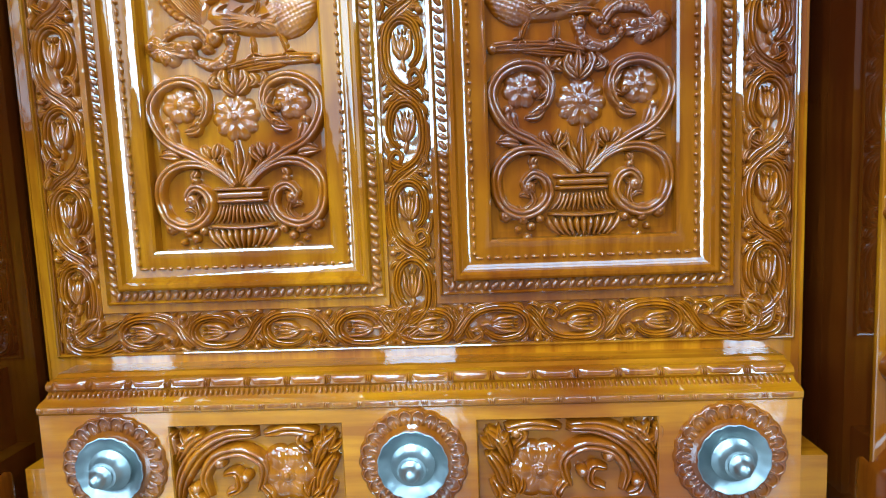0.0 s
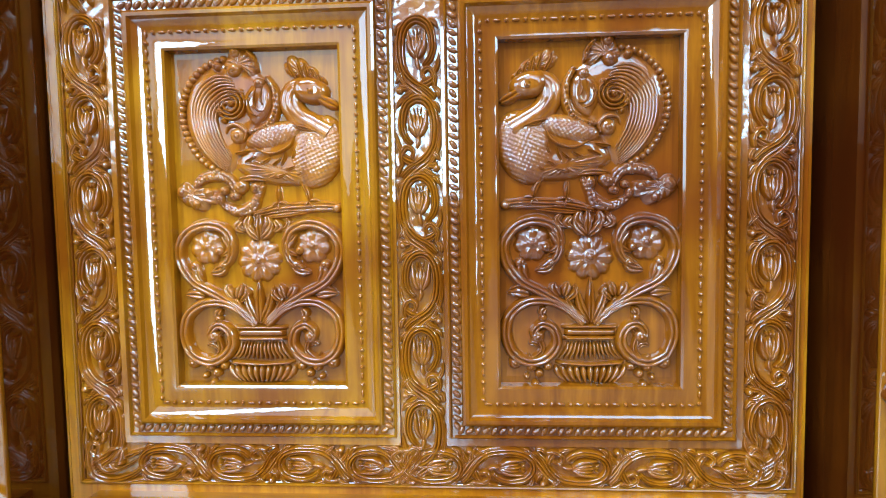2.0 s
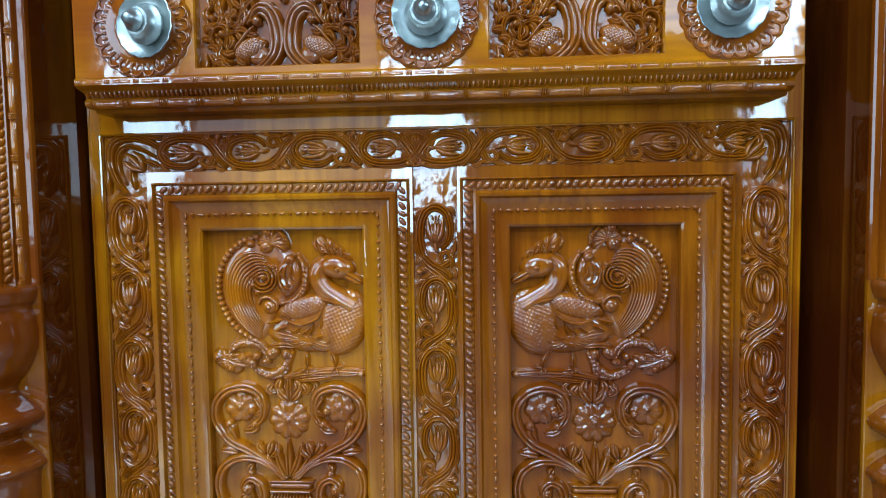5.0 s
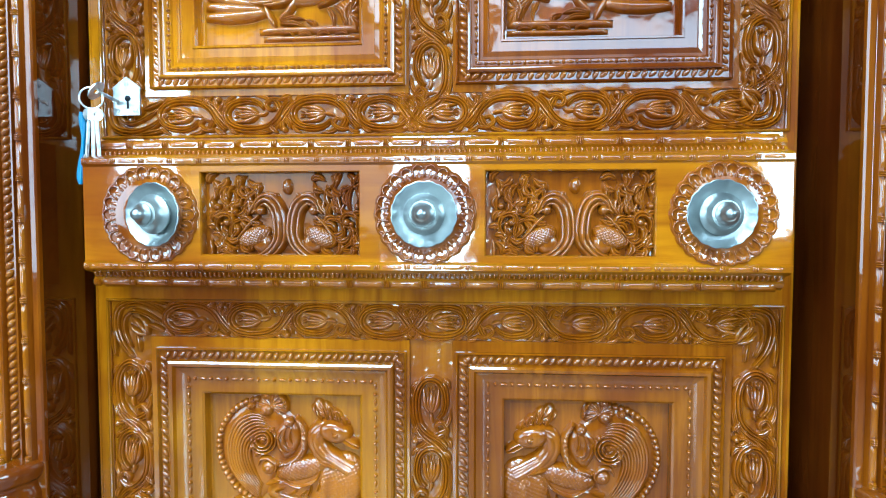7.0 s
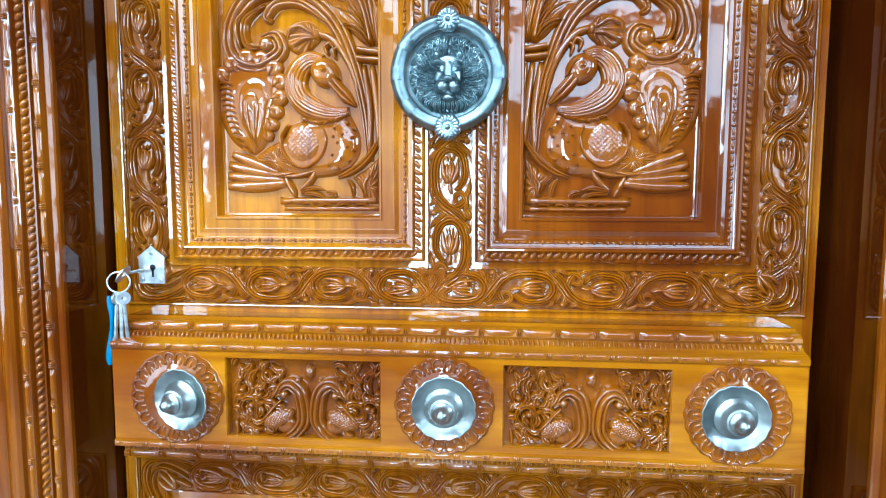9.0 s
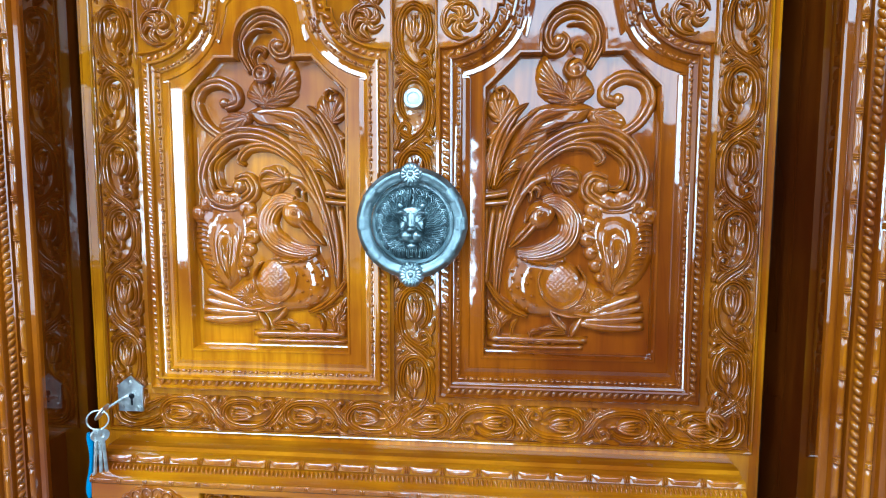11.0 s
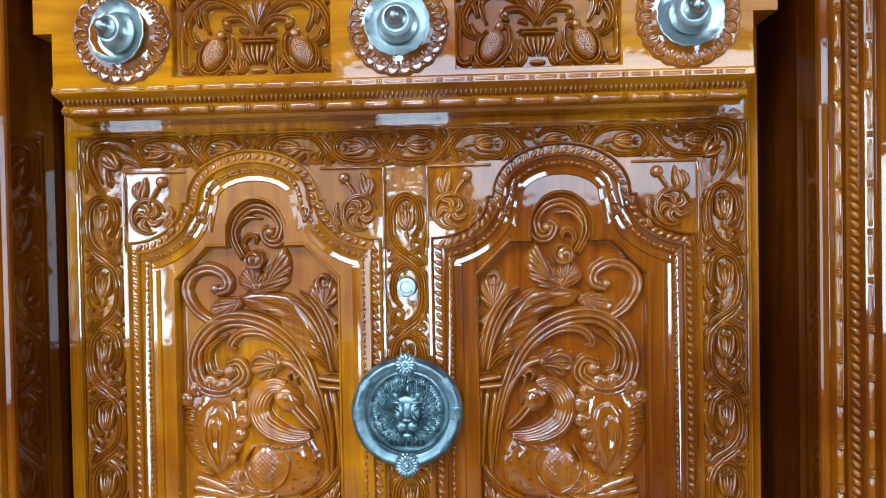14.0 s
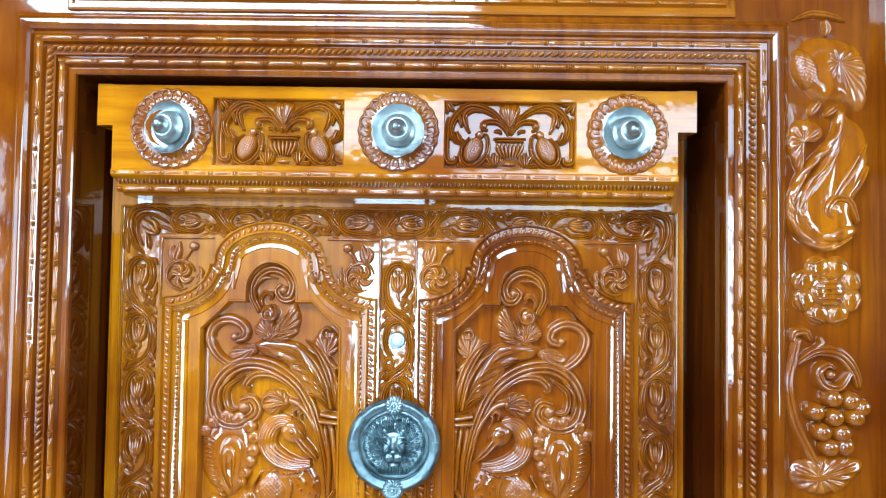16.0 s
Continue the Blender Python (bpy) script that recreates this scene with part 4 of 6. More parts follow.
def swan(c):
    # shell tail: a scalloped fan, ribbed down one side, a smooth inner lobe and a grooved leaf
    c.shell("-57.1,-129.5 -83.2,-115.6 -99.1,-94.7 -107.3,-70.4 -107.1,-44.5 -101.7,-23.0 -90.2,-8.8 -75.4,2.6 -57.2,7.3 -37.7,3.9 -24.6,-6.1 -17.1,-22.9 -14.9,-40.0 -19.9,-58.7 -24.0,-75.8 -30.8,-93.1 -35.6,-107.0 -44.1,-120.8", "-53.4,-70.3", 30, ribs=0)
    for q, r in (("-100.0,-18.0", 21), ("-84.0,-3.0", 23), ("-64.0,5.0", 24), ("-43.0,2.0", 24), ("-26.0,-10.0", 23), ("-17.0,-29.0", 22), ("-18.0,-50.0", 21), ("-24.0,-69.0", 19), ("-30.0,-87.0", 17), ("-36.0,-103.0", 14)):
        p = c.line(q)[0]
        e = (p - c.line("-55.0,-55.0")[0]) / np.linalg.norm(p - c.line("-55.0,-55.0")[0])
        c.dome(p, r * 1.2, r * 1.2, 31, n=22, m=7)
        for turn in (-0.5, 0.0, 0.5):
            v = np.array((e[0] * math.cos(turn) - e[1] * math.sin(turn), e[0] * math.sin(turn) + e[1] * math.cos(turn)))
            c.ridge([p - e * 0.016, p - e * 0.004 + v * 0.002, p + v * r * 0.00048], 5.0, 35, leaf=True, n=4, k=5)
    for i in range(13):
        t = i / 12
        z = -32 - 92 * t
        x = -106 + 34 * t ** 2.2
        c.ridge(f"{-80 + 20 * t ** 2},{z - 3} {(x - 80) / 2 + 6 * t},{z + 3} {x},{z + 1}", 6.5, 36, leaf=True, n=4, k=7)
    c.shell("-54.2,-126.0 -75.1,-93.0 -82.2,-58.4 -74.8,-27.5 -54.4,-12.3 -34.7,-21.0 -27.1,-39.8 -31.5,-65.5 -36.7,-91.3 -44.8,-115.5", "-52.6,-72.3", 38, ribs=0)
    c.shell("-50.5,-122.6 -66.2,-98.3 -74.3,-68.8 -71.8,-44.7 -60.5,-32.8 -47.9,-38.0 -43.1,-58.5 -45.8,-89.6", "-54.4,-72.3", 45, ribs=0)
    for q in ("-52.2,-117.3 -65.8,-87.8 -68.6,-60.2 -62.6,-43.0", "-51.2,-115.5 -59.5,-87.8 -61.4,-62.0 -56.3,-44.8", "-50.2,-113.9 -52.2,-87.8 -52.3,-63.7 -49.9,-46.6"):
        c.ridge(q, 5.5, 49, leaf=True, n=7)
    # tail feathers
    for q in ("-19.4,-154.8 -53.4,-142.2 -90.6,-126.4", "-14.7,-159.5 -52.1,-153.3 -96.1,-142.3", "-11.5,-164.3 -50.7,-162.8 -98.3,-157.5", "-6.7,-167.4 -51.0,-172.4 -98.8,-171.9"):
        c.ridge(q, 19, 36, g=1, ends=(0.5, 0.55), k=13)
    # body, breast and wing
    c.shell("79.8,-71.7 93.7,-101.2 94.1,-126.2 81.9,-145.0 59.2,-157.7 26.8,-161.0 -13.8,-159.6 -44.6,-151.8 -59.0,-137.5 -40.5,-120.0 -17.3,-107.4 1.1,-85.4 40.7,-76.2", "27.7,-121.5", 36, ribs=0)
    c.shell("-12.5,-110.5 -42.2,-123.2 -55.7,-135.9 -39.7,-150.2 -8.8,-154.8 10.9,-146.8 -4.9,-129.5", "-21.4,-137.4", 41, ribs=24, rough=0.18)
    c.dome("14.9,-113.7", 56, 64, 45, 0, hatch=7.0)
    c.ridge("-5.4,-87.0 -15.7,-109.0 -5.0,-135.8 17.4,-146.8 40.3,-132.5 48.8,-109.0 42.8,-90.2", 7, 48, ends=(0.7, 0.7))
    for q in "60.3,-93.4 78.0,-87.2 71.4,-101.2 84.1,-105.9 64.0,-112.9 77.5,-118.4 87.0,-123.1 56.5,-129.4 69.2,-134.1 80.4,-137.2 51.4,-143.5 64.2,-148.2 58.5,-104.3 87.4,-95.0".split():
        c.dome(q, 6, 6, 45, n=12, m=5)
    for q in ("2.7,-153.2 -21.9,-156.5 -44.6,-150.2", "35.1,-149.9 6.6,-157.9 -21.9,-158.1"):
        c.ridge(q, 9, 42, leaf=True)
    # neck and head
    c.ridge("45.1,-3.1 26.1,-0.7 10.7,-12.8 4.6,-32.7 12.2,-52.9 32.7,-66.9 58.1,-73.2 80.4,-70.2", 35, 46, g=7, ends=(0.55, 0.35), k=49, cut=0.12, n=11)
    c.dome("47.2,-17.7", 46, 40, 52, -45, n=34, m=11)
    c.dome("48.0,-15.4", 19, 17, 58, -35, n=22, m=7)
    c.dome("48.0,-15.4", 9, 8, 65, -35, n=16, m=6)
    c.ridge("54.2,-25.4 69.7,-44.0 90.0,-64.1", 19, 50, g=2, ends=(1, 0.1))
    c.ridge("46.6,-7.0 59.2,-11.7 68.4,-28.6", 7, 56, ends=(0.5, 0.4))
    c.ridge("11.6,-77.7 37.1,-85.6 61.1,-82.5 80.3,-72.5", 9, 52, ends=(0.6, 0.6), cord=0.0045)
    c.ridge("51.6,5.2 48.6,15.9 55.0,20.4 61.2,12.7", 9, 42)
    c.ridge("62.5,-1.0 59.6,11.2 66.0,15.7", 7, 38)
    # legs and ground
    c.ridge("32.5,-149.8 22.5,-165.7 7.6,-178.5", 11, 34)
    c.ridge("-13.0,-157.9 -3.7,-175.3 2.5,-188.0", 11, 34)
    for q in ("7.6,-180.0 27.2,-175.2 44.9,-178.2", "7.5,-183.2 30.2,-183.1 51.1,-192.5", "44.8,-179.8 57.7,-184.5 55.8,-195.6", "83.8,-159.1 97.9,-171.6 100.9,-192.1", "75.7,-162.3 83.5,-174.8 84.8,-192.2"):
        c.ridge(q, 9, 32, g=2, leaf=True)
    c.ridge("120.9,-110.6 104.8,-133.9 83.9,-151.2 61.3,-160.8", 12, 38, g=2, ends=(0.6, 0.5))
    c.shell("119.1,-133.9 101.4,-149.6 86.9,-159.1 93.1,-174.8 102.5,-192.1 118.4,-192.0", "107.5,-173.1", 30, ribs=12, rough=0.4)
    c.ridge("109.3,-155.8 101.2,-170.0 104.1,-187.3", 7, 38)
    c.ridge("-22.1,-193.0 51.1,-192.5 119.2,-192.0", 11, 28, ends=(0.95, 0.95), k=7)
    for q in ("8.8,-197.6 21.9,-194.3 29.8,-202.2", "33.1,-200.6 44.5,-195.7 55.7,-202.0", "59.0,-201.9 70.3,-195.5 81.5,-200.2", "84.7,-198.6 96.0,-195.3 107.1,-201.5"):
        c.ridge(q, 9, 30, g=2, leaf=True)
    c.ridge("-15.8,-203.4 50.9,-203.6 119.1,-203.0", 8, 22, ends=(0.95, 0.95), k=7)


both(swan, "swan", high_panels, HX, HZ, FLOOR_Y, 0.4986, MIRROR, "carved swan with a folded neck and shell tail", lift=0.68)


def filler(c, x0, x1, z0, z1, seed, pitch=0.0145):
    """Small leaf curls that fill the ground between the main figures."""
    rnd = random.Random(seed)
    for i in range(int((x1 - x0) / pitch)):
        for j in range(int((z1 - z0) / pitch)):
            o = np.array((x0 + (i + 0.2 + 0.6 * rnd.random()) * pitch, z0 + (j + 0.2 + 0.6 * rnd.random()) * pitch))
            a = rnd.random() * 6.28
            e, t = np.array((math.cos(a), math.sin(a))) * 0.009, np.array((-math.sin(a), math.cos(a))) * 0.005
            c.ridge([o - e, o + t, o + e * 1.2], 5.6 / c.k, 11.0 / c.k, g=2, leaf=True, n=5, k=9)

# ---- rail inserts ----
MX, MZ = 0.1800, 1.0330
INSERT_Y = RAIL_Y + 0.014


def pair(c, text, mid):
    """A line and its mirror image about x = mid."""
    p = c.line(text)
    q = p.copy()
    q[:, 0] = 2 * mid - q[:, 0]
    return p, q


def insert_birds(c):
    mid = c.line("6.0,-11.0")[0][0]
    filler(c, mid - 0.100, mid - 0.036, 0.982, 1.084, 5, 0.0125)
    filler(c, mid + 0.036, mid + 0.100, 0.982, 1.084, 8, 0.0125)
    strokes = (("-42.0,-60.0 -20.0,-52.0 -4.0,-34.0 -3.0,-10.0 -9.0,10.0 -21.0,18.0 -32.0,12.0 -37.0,0.0", 44, 3, 48), ("-13.0,9.0 -13.0,19.0 -8.0,24.0 -6.0,15.0", 12, 1, 34),
               ("-30.0,-2.0 -40.0,-11.0 -51.0,-24.0 -59.0,-32.0", 11, 1, 40), ("-33.0,19.0 -38.0,8.0 -46.0,-3.0", 12, 1, 38), ("-36.0,33.0 -32.0,26.0 -33.0,17.0", 14, 2, 34),
               ("-62.0,-38.0 -67.0,-25.0 -64.0,-12.0 -54.0,-8.0 -49.0,-15.0", 13, 2, 36), ("-72.0,-38.0 -77.0,-22.0 -74.0,-15.0", 12, 2, 34), ("-87.0,-11.0 -84.0,-27.0 -70.0,-41.0 -56.0,-45.0", 13, 2, 34),
               ("-81.0,38.0 -74.0,26.0 -73.0,12.0 -77.0,-1.0", 14, 2, 34), ("-64.0,31.0 -59.0,19.0 -62.0,5.0 -58.0,-2.0", 14, 2, 34), ("-54.0,36.0 -45.0,28.0 -46.0,15.0 -54.0,3.0", 15, 2, 36),
               ("-92.0,17.0 -90.0,3.0 -92.0,-11.0", 12, 2, 32), ("-89.0,33.0 -86.0,22.0 -91.0,19.0", 12, 1, 32), ("-43.0,17.0 -41.0,8.0 -46.0,0.0", 12, 1, 36), ("-68.0,-4.0 -64.0,3.0 -68.0,12.0", 11, 1, 32),
               ("-54.0,-64.0 -48.0,-55.0 -35.0,-50.0", 14, 2, 34), ("-42.0,-64.0 -38.0,-57.0 -26.0,-52.0", 12, 2, 34), ("-58.0,-43.0 -74.0,-47.0 -88.0,-43.0", 14, 2, 34), ("-91.0,-57.0 -77.0,-52.0 -63.0,-50.0", 14, 2, 34),
               ("-86.0,-64.0 -74.0,-59.0 -58.0,-59.0", 13, 2, 32), ("-94.0,-32.0 -92.0,-45.0 -93.0,-59.0", 11, 1, 30), ("-40.0,-1.0 -35.0,4.0 -28.0,4.0", 11, 1, 38))
    for text, w, g, h in strokes:
        for line in pair(c, text, mid):
            c.ridge(line, w * 1.12, h * 1.3, g=g, ends=(0.5, 0.3), k=11)
    for line in pair(c, "-37.0,-29.0", mid):
        sign = 1 if line[0][0] < mid else -1
        c.dome(line[0], 98, 58, 60, 24 * sign, hatch=4.4)
        o = line[0] + np.array((-sign * 0.034, 0.018))
        c.ridge([o + (0.017 - 0.0021 * q) * np.array((-sign * math.cos(0.75 * q - 0.9), math.sin(0.75 * q - 0.9))) for q in np.linspace(0, 6.4, 14)], 20, 58, g=2, n=4, ends=(0.5, 0.5))
        c.dome(o, 22, 22, 60, n=16, m=6)
    c.dome((mid, MZ + 0.034), 30, 44, 46, lobes=3, flutes=5)
    for line in pair(c, "-28.0,-36.0", mid):
        c.dome(line[0], 62, 60, 42, 0)
    for text, r in (("-28.0,4.0", 28), ("-77.0,-13.0", 15), ("-84.0,9.0", 20), ("-60.0,3.0", 14), ("-32.0,31.0", 16), ("-82.0,33.0", 14), ("-91.0,-18.0", 13), ("-65.0,-58.0", 12), ("-82.0,-5.0", 14),
                    ("-50.0,33.0", 14), ("-70.0,33.0", 12), ("-19.0,-60.0", 16)):
        for line in pair(c, text, mid):
            c.dome(line[0], r, r, 54, n=16, m=5, lobes=5)


for x0, ground in zip((-0.359, 0), mid_rail[1]):
    c = Carving(MX, MZ, INSERT_Y, False, 0.235)
    insert_birds(c)
    c.v = [(x + x0, y, z) for x, y, z in c.v]
    part("birds", c, wood_carved_red_dim, ground, "two carved facing peafowl among leaves", 60)
WX, WZ = -0.1800, 0.1000


def insert_flower(c):
    c.blossom("33.0,-16.0", 74, 34, 6, 30)
    for text, w, g in (("1.0,35.0 -38.0,33.0 -71.0,14.0 -93.0,-18.0 -100.0,-49.0", 22, 3), ("-2.0,-40.0 6.0,-5.0 -18.0,13.0 -50.0,7.0 -67.0,-18.0 -61.0,-45.0", 17, 2),
                       ("72.0,34.0 39.0,39.0 5.0,33.0", 16, 2), ("-43.0,-40.0 -25.0,-31.0 -28.0,-13.0 -46.0,-16.0", 13, 2), ("93.0,34.0 75.0,17.0 65.0,-9.0", 18, 3),
                       ("62.0,13.0 51.0,26.0 55.0,35.0", 14, 2), ("-99.0,9.0 -102.0,31.0 -97.0,38.0", 16, 2), ("-63.0,36.0 -81.0,27.0 -100.0,0.0", 15, 2),
                       ("92.0,8.0 78.0,-14.0 68.0,-45.0", 18, 3), ("-85.0,-27.0 -78.0,-40.0 -65.0,-45.0", 14, 2), ("1.0,-27.0 13.0,-41.0 8.0,-49.0", 15, 2), ("88.0,-27.0 81.0,-41.0 82.0,-49.0", 14, 2)):
        c.ridge(text, w * 1.2, 34, g=g, ends=(0.55, 0.3))
    c.fan("-79.0,18.0", 60, 60, 4, 12, 34, 100, g=2)
    c.fan("81.0,13.0", 60, 50, 4, 12, 34, 80, g=2)
    c.fan("59.0,-45.0", 60, 50, 4, 12, 34, 60, g=2)
    for q in ("-46.0,0.0", "-77.0,-31.0", "59.0,30.0", "-16.0,-18.0"):
        c.dome(q, 16, 16, 36, n=16, m=5, lobes=5)


for flip, ground in ((False, low_rail[1][0]), (True, low_rail[1][1])):
    c = Carving(WX, WZ, INSERT_Y, False, 0.47)
    insert_flower(c)
    c.v = [((0.0 - x if flip else x), y, z) for x, y, z in c.v]
    part("flower_scroll", c, wood_carved, ground, "carved flower with leaf scrolls", 60)
TX, TZ = 0.1800, 1.9480


def insert_vase(c):
    mid = c.line("-1.0,-8.0")[0][0]
    for text, w, g, h in (("-1.0,0.0 -20.0,28.0 -41.0,41.0 -63.0,45.0 -82.0,33.0 -93.0,12.0 -88.0,-7.0 -73.0,-15.0", 21, 3, 38), ("-43.0,37.0 -59.0,39.0 -71.0,30.0 -69.0,14.0 -63.0,2.0", 15, 2, 34),
                          ("-96.0,29.0 -99.0,6.0 -100.0,-20.0 -98.0,-41.0 -87.0,-43.0 -85.0,-33.0", 17, 2, 34), ("-1.0,2.0 -16.0,17.0 -26.0,21.0 -41.0,19.0 -43.0,11.0 -35.0,6.0", 15, 2, 36),
                          ("-84.0,6.0 -78.0,-7.0 -71.0,-10.0", 13, 1, 30), ("-86.0,32.0 -79.0,24.0 -76.0,11.0", 12, 2, 34), ("-48.0,1.0 -36.0,-4.0 -36.0,-28.0 -50.0,-46.0 -65.0,-51.0 -77.0,-40.0 -76.0,-20.0 -63.0,-3.0", 14, 2, 38),
                          ("-27.0,-50.0 -34.0,-38.0 -37.0,-31.0", 15, 2, 32), ("-26.0,-50.0 -25.0,-36.0 -26.0,-27.0", 15, 2, 34), ("-25.0,-50.0 -18.0,-41.0 -17.0,-30.0", 13, 2, 32), ("-26.0,-51.0 -38.0,-48.0 -44.0,-49.0", 13, 2, 30),
                          ("-102.0,53.0 -94.0,44.0 -89.0,36.0", 15, 2, 34), ("-102.0,53.0 -89.0,50.0 -81.0,49.0", 14, 2, 32), ("-103.0,52.0 -101.0,40.0 -97.0,33.0", 14, 2, 32), ("-26.0,6.0 -18.0,6.0 -13.0,1.0", 11, 1, 28),
                          ("-83.0,-44.0 -78.0,-49.0 -70.0,-51.0", 12, 1, 28), ("-79.0,41.0 -66.0,49.0 -50.0,51.0", 9, 1, 28)):
        for line in pair(c, text, mid):
            c.ridge(line, w * 1.38, h * 1.25, g=max(2, g), ends=(0.55, 0.4), k=13, cut=0.46)
    for line in pair(c, "-58.0,-24.0", mid):
        sign = 1 if line[0][0] < mid else -1
        c.dome(line[0], 58, 88, 60, -26 * sign, hatch=3.4)
    for text, r in (("-48.0,0.0", 28), ("-41.0,14.0", 20), ("-98.0,50.0", 18), ("-34.0,-23.0", 14)):
        for line in pair(c, text, mid):
            c.dome(line[0], r, r, 38, n=18, m=6, lobes=5)
    c.shell("-1.0,0.0 -9.0,14.0 -17.0,32.0 -16.0,45.0 -8.0,51.0 -2.0,49.0 5.0,51.0 14.0,46.0 14.0,32.0 6.0,14.0", "-1.0,9.0", 40, ribs=13, rough=0.35)
    c.ridge("-1.0,2.0 -2.0,27.0 -2.0,48.0", 6, 46)
    x0, z0 = c.line("-1.0,-8.0")[0]
    mm = 0.00026
    for dz, half in ((8, 100), (-8, 88)):
        c.ridge([(x0 - half * mm, z0 + dz * mm), (x0, z0 + dz * mm), (x0 + half * mm, z0 + dz * mm)], 9, 42, ends=(0.9, 0.9))
    for i in range(7):
        t = (i - 3) / 3
        c.ridge([(x0 + t * 76 * mm, z0 - 18 * mm), (x0 + t * 70 * mm, z0 - 60 * mm), (x0 + t * 34 * mm, z0 - 118 * mm)], 14, 42, leaf=True)
    c.dome((x0, z0 - 146 * mm), 42, 14, 34)


for x0, ground in zip((-0.353, 0), top_rail[1]):
    c = Carving(TX, TZ, INSERT_Y, False, 0.255)
    insert_vase(c)
    c.v = [(x + x0, y, z) for x, y, z in c.v]
    part("vase_and_birds", c, wood_carved, ground, "carved vase with arching leaves between two birds", 60)

# ---- carving on the frame ----
PX, PZ = 0.6500, 1.7000


def relief(name, form, label):
    form.v = [(x, FRAME_Y + 0.0075 + (y - FRAME_Y - 0.0075) * 0.7, z) for x, y, z in form.v]
    part(name, form, wood_carved, frame_1, label, 60)


f = Carving(PX, PZ, FRAME_Y + 0.0075, False, 0.477)
# bird with its scaled tail
f.shell("-49.0,360.0 -29.0,392.0 4.0,398.0 52.0,381.0 63.0,333.0 51.0,290.0 23.0,299.0 -6.0,299.0 -25.0,313.0 -41.0,337.0", "2.0,347.0", 42, ribs=0)
f.dome("-29.0,347.0", 40, 70, 52, 20, hatch=6)
f.shell("2.0,383.0 37.0,381.0 63.0,357.0 65.0,300.0 51.0,285.0 28.0,304.0 6.0,328.0 -3.0,357.0", "18.0,357.0", 50, ribs=16, rough=0.25)
f.ridge("-48.0,423.0 -19.0,433.0 14.0,429.0 35.0,421.0", 14, 30, g=2, leaf=True)
f.ridge("2.0,398.0 5.0,410.0 0.0,424.0", 14, 34, g=2)
f.ridge("-6.0,299.0 -15.0,289.0 -22.0,277.0", 16, 34, g=2)
f.ridge("18.0,294.0 11.0,285.0 1.0,277.0", 15, 34, g=2)
f.shell("-58.0,236.0 -49.0,264.0 -22.0,272.0 0.0,255.0 -11.0,237.0 -30.0,232.0 -34.0,184.0 -48.0,208.0", "-34.0,236.0", 40, ribs=11, rough=0.3)
f.shell("26.0,285.0 63.0,252.0 65.0,195.0 41.0,137.0 45.0,99.0 12.0,78.0 -25.0,87.0 -50.0,117.0 -46.0,155.0 -20.0,189.0 8.0,232.0", "6.0,146.0", 32, ribs=0)
f.ridge("26.0,287.0 13.0,242.0 -23.0,201.0 -48.0,160.0 -51.0,124.0 -30.0,90.0 5.0,78.0 41.0,97.0", 17, 44, g=1, cord=0.0055, ends=(0.7, 0.6))
f.ridge("30.0,251.0 6.0,208.0 -25.0,165.0 -35.0,127.0 -16.0,101.0", 18, 42, g=2, cord=0.006, ends=(0.5, 0.5))
f.ridge("63.0,238.0 41.0,199.0 17.0,161.0 10.0,137.0", 20, 46, g=2, leaf=True)
f.ridge("65.0,204.0 46.0,171.0 29.0,147.0", 16, 44, g=2, leaf=True)
f.ridge("50.0,114.0 36.0,147.0 13.0,151.0 1.0,132.0 13.0,120.0", 17, 44, g=2)
f.dome("20.0,99.0", 60, 26, 42, 15)
relief("bird_relief", f, "carved long-tailed bird on the frame")
# flower
f = Carving(PX, PZ, FRAME_Y + 0.0075, False, 0.477)
mid = f.line("4.2,13.6")[0]
f.dome(mid, 108, 108, 14, lobes=8, lobe=0.2, n=96)
for i in range(8):
    a = math.pi * (2 * i + 1) / 8
    e = np.array((math.cos(a), math.sin(a)))
    f.dome(mid + e * 0.0375, 34, 40, 27, math.degrees(a), n=28, m=8)
    f.ridge([mid + e * 0.046 + np.array((-e[1], e[0])) * q for q in (-0.013, 0, 0.013)], 7, 34, n=5)
f.dome(mid, 58, 58, 34, n=40)
for q in np.linspace(-0.019, 0.019, 6):
    half = math.sqrt(0.025 ** 2 - q * q)
    f.ridge([mid + (-half, q), mid + (0, q), mid + (half, q)], 7, 42, n=4, ends=(0.6, 0.6))
relief("flower_relief", f, "carved eight-petalled flower with a ribbed heart")
# vine with grapes
f = Carving(PX, PZ, FRAME_Y + 0.0075, False, 0.477)
f.ridge("-40.0,-55.0 -48.0,-90.0 -55.0,-128.0 -44.0,-184.0 -16.0,-239.0 18.0,-287.0", 19, 34, g=2, ends=(0.8, 0.5))
f.ridge("-50.0,-64.0 -45.0,-50.0 -30.0,-48.0 -20.0,-63.0", 17, 34, g=2)
f.ridge("-45.0,-97.0 -12.0,-77.0 22.0,-82.0 44.0,-108.0 51.0,-133.0", 22, 36, g=3, k=19)
f.ridge("40.0,-103.0 22.0,-129.0 -2.0,-127.0 -11.0,-108.0 2.0,-97.0 16.0,-103.0", 19, 38, g=2)
f.dome("6.0,-111.0", 17, 17, 44, n=18, m=6)
f.ridge("-9.0,-55.0 -5.0,-66.0 -16.0,-73.0", 12, 30, g=1)
for q in ("9.0,-146.0", "35.0,-149.0", "-17.0,-166.0", "11.0,-174.0", "42.0,-174.0", "-7.0,-196.0", "22.0,-197.0", "4.0,-218.0", "26.0,-216.0", "51.0,-159.0"):
    f.dome(q, 31, 30, 54, n=22, m=7)
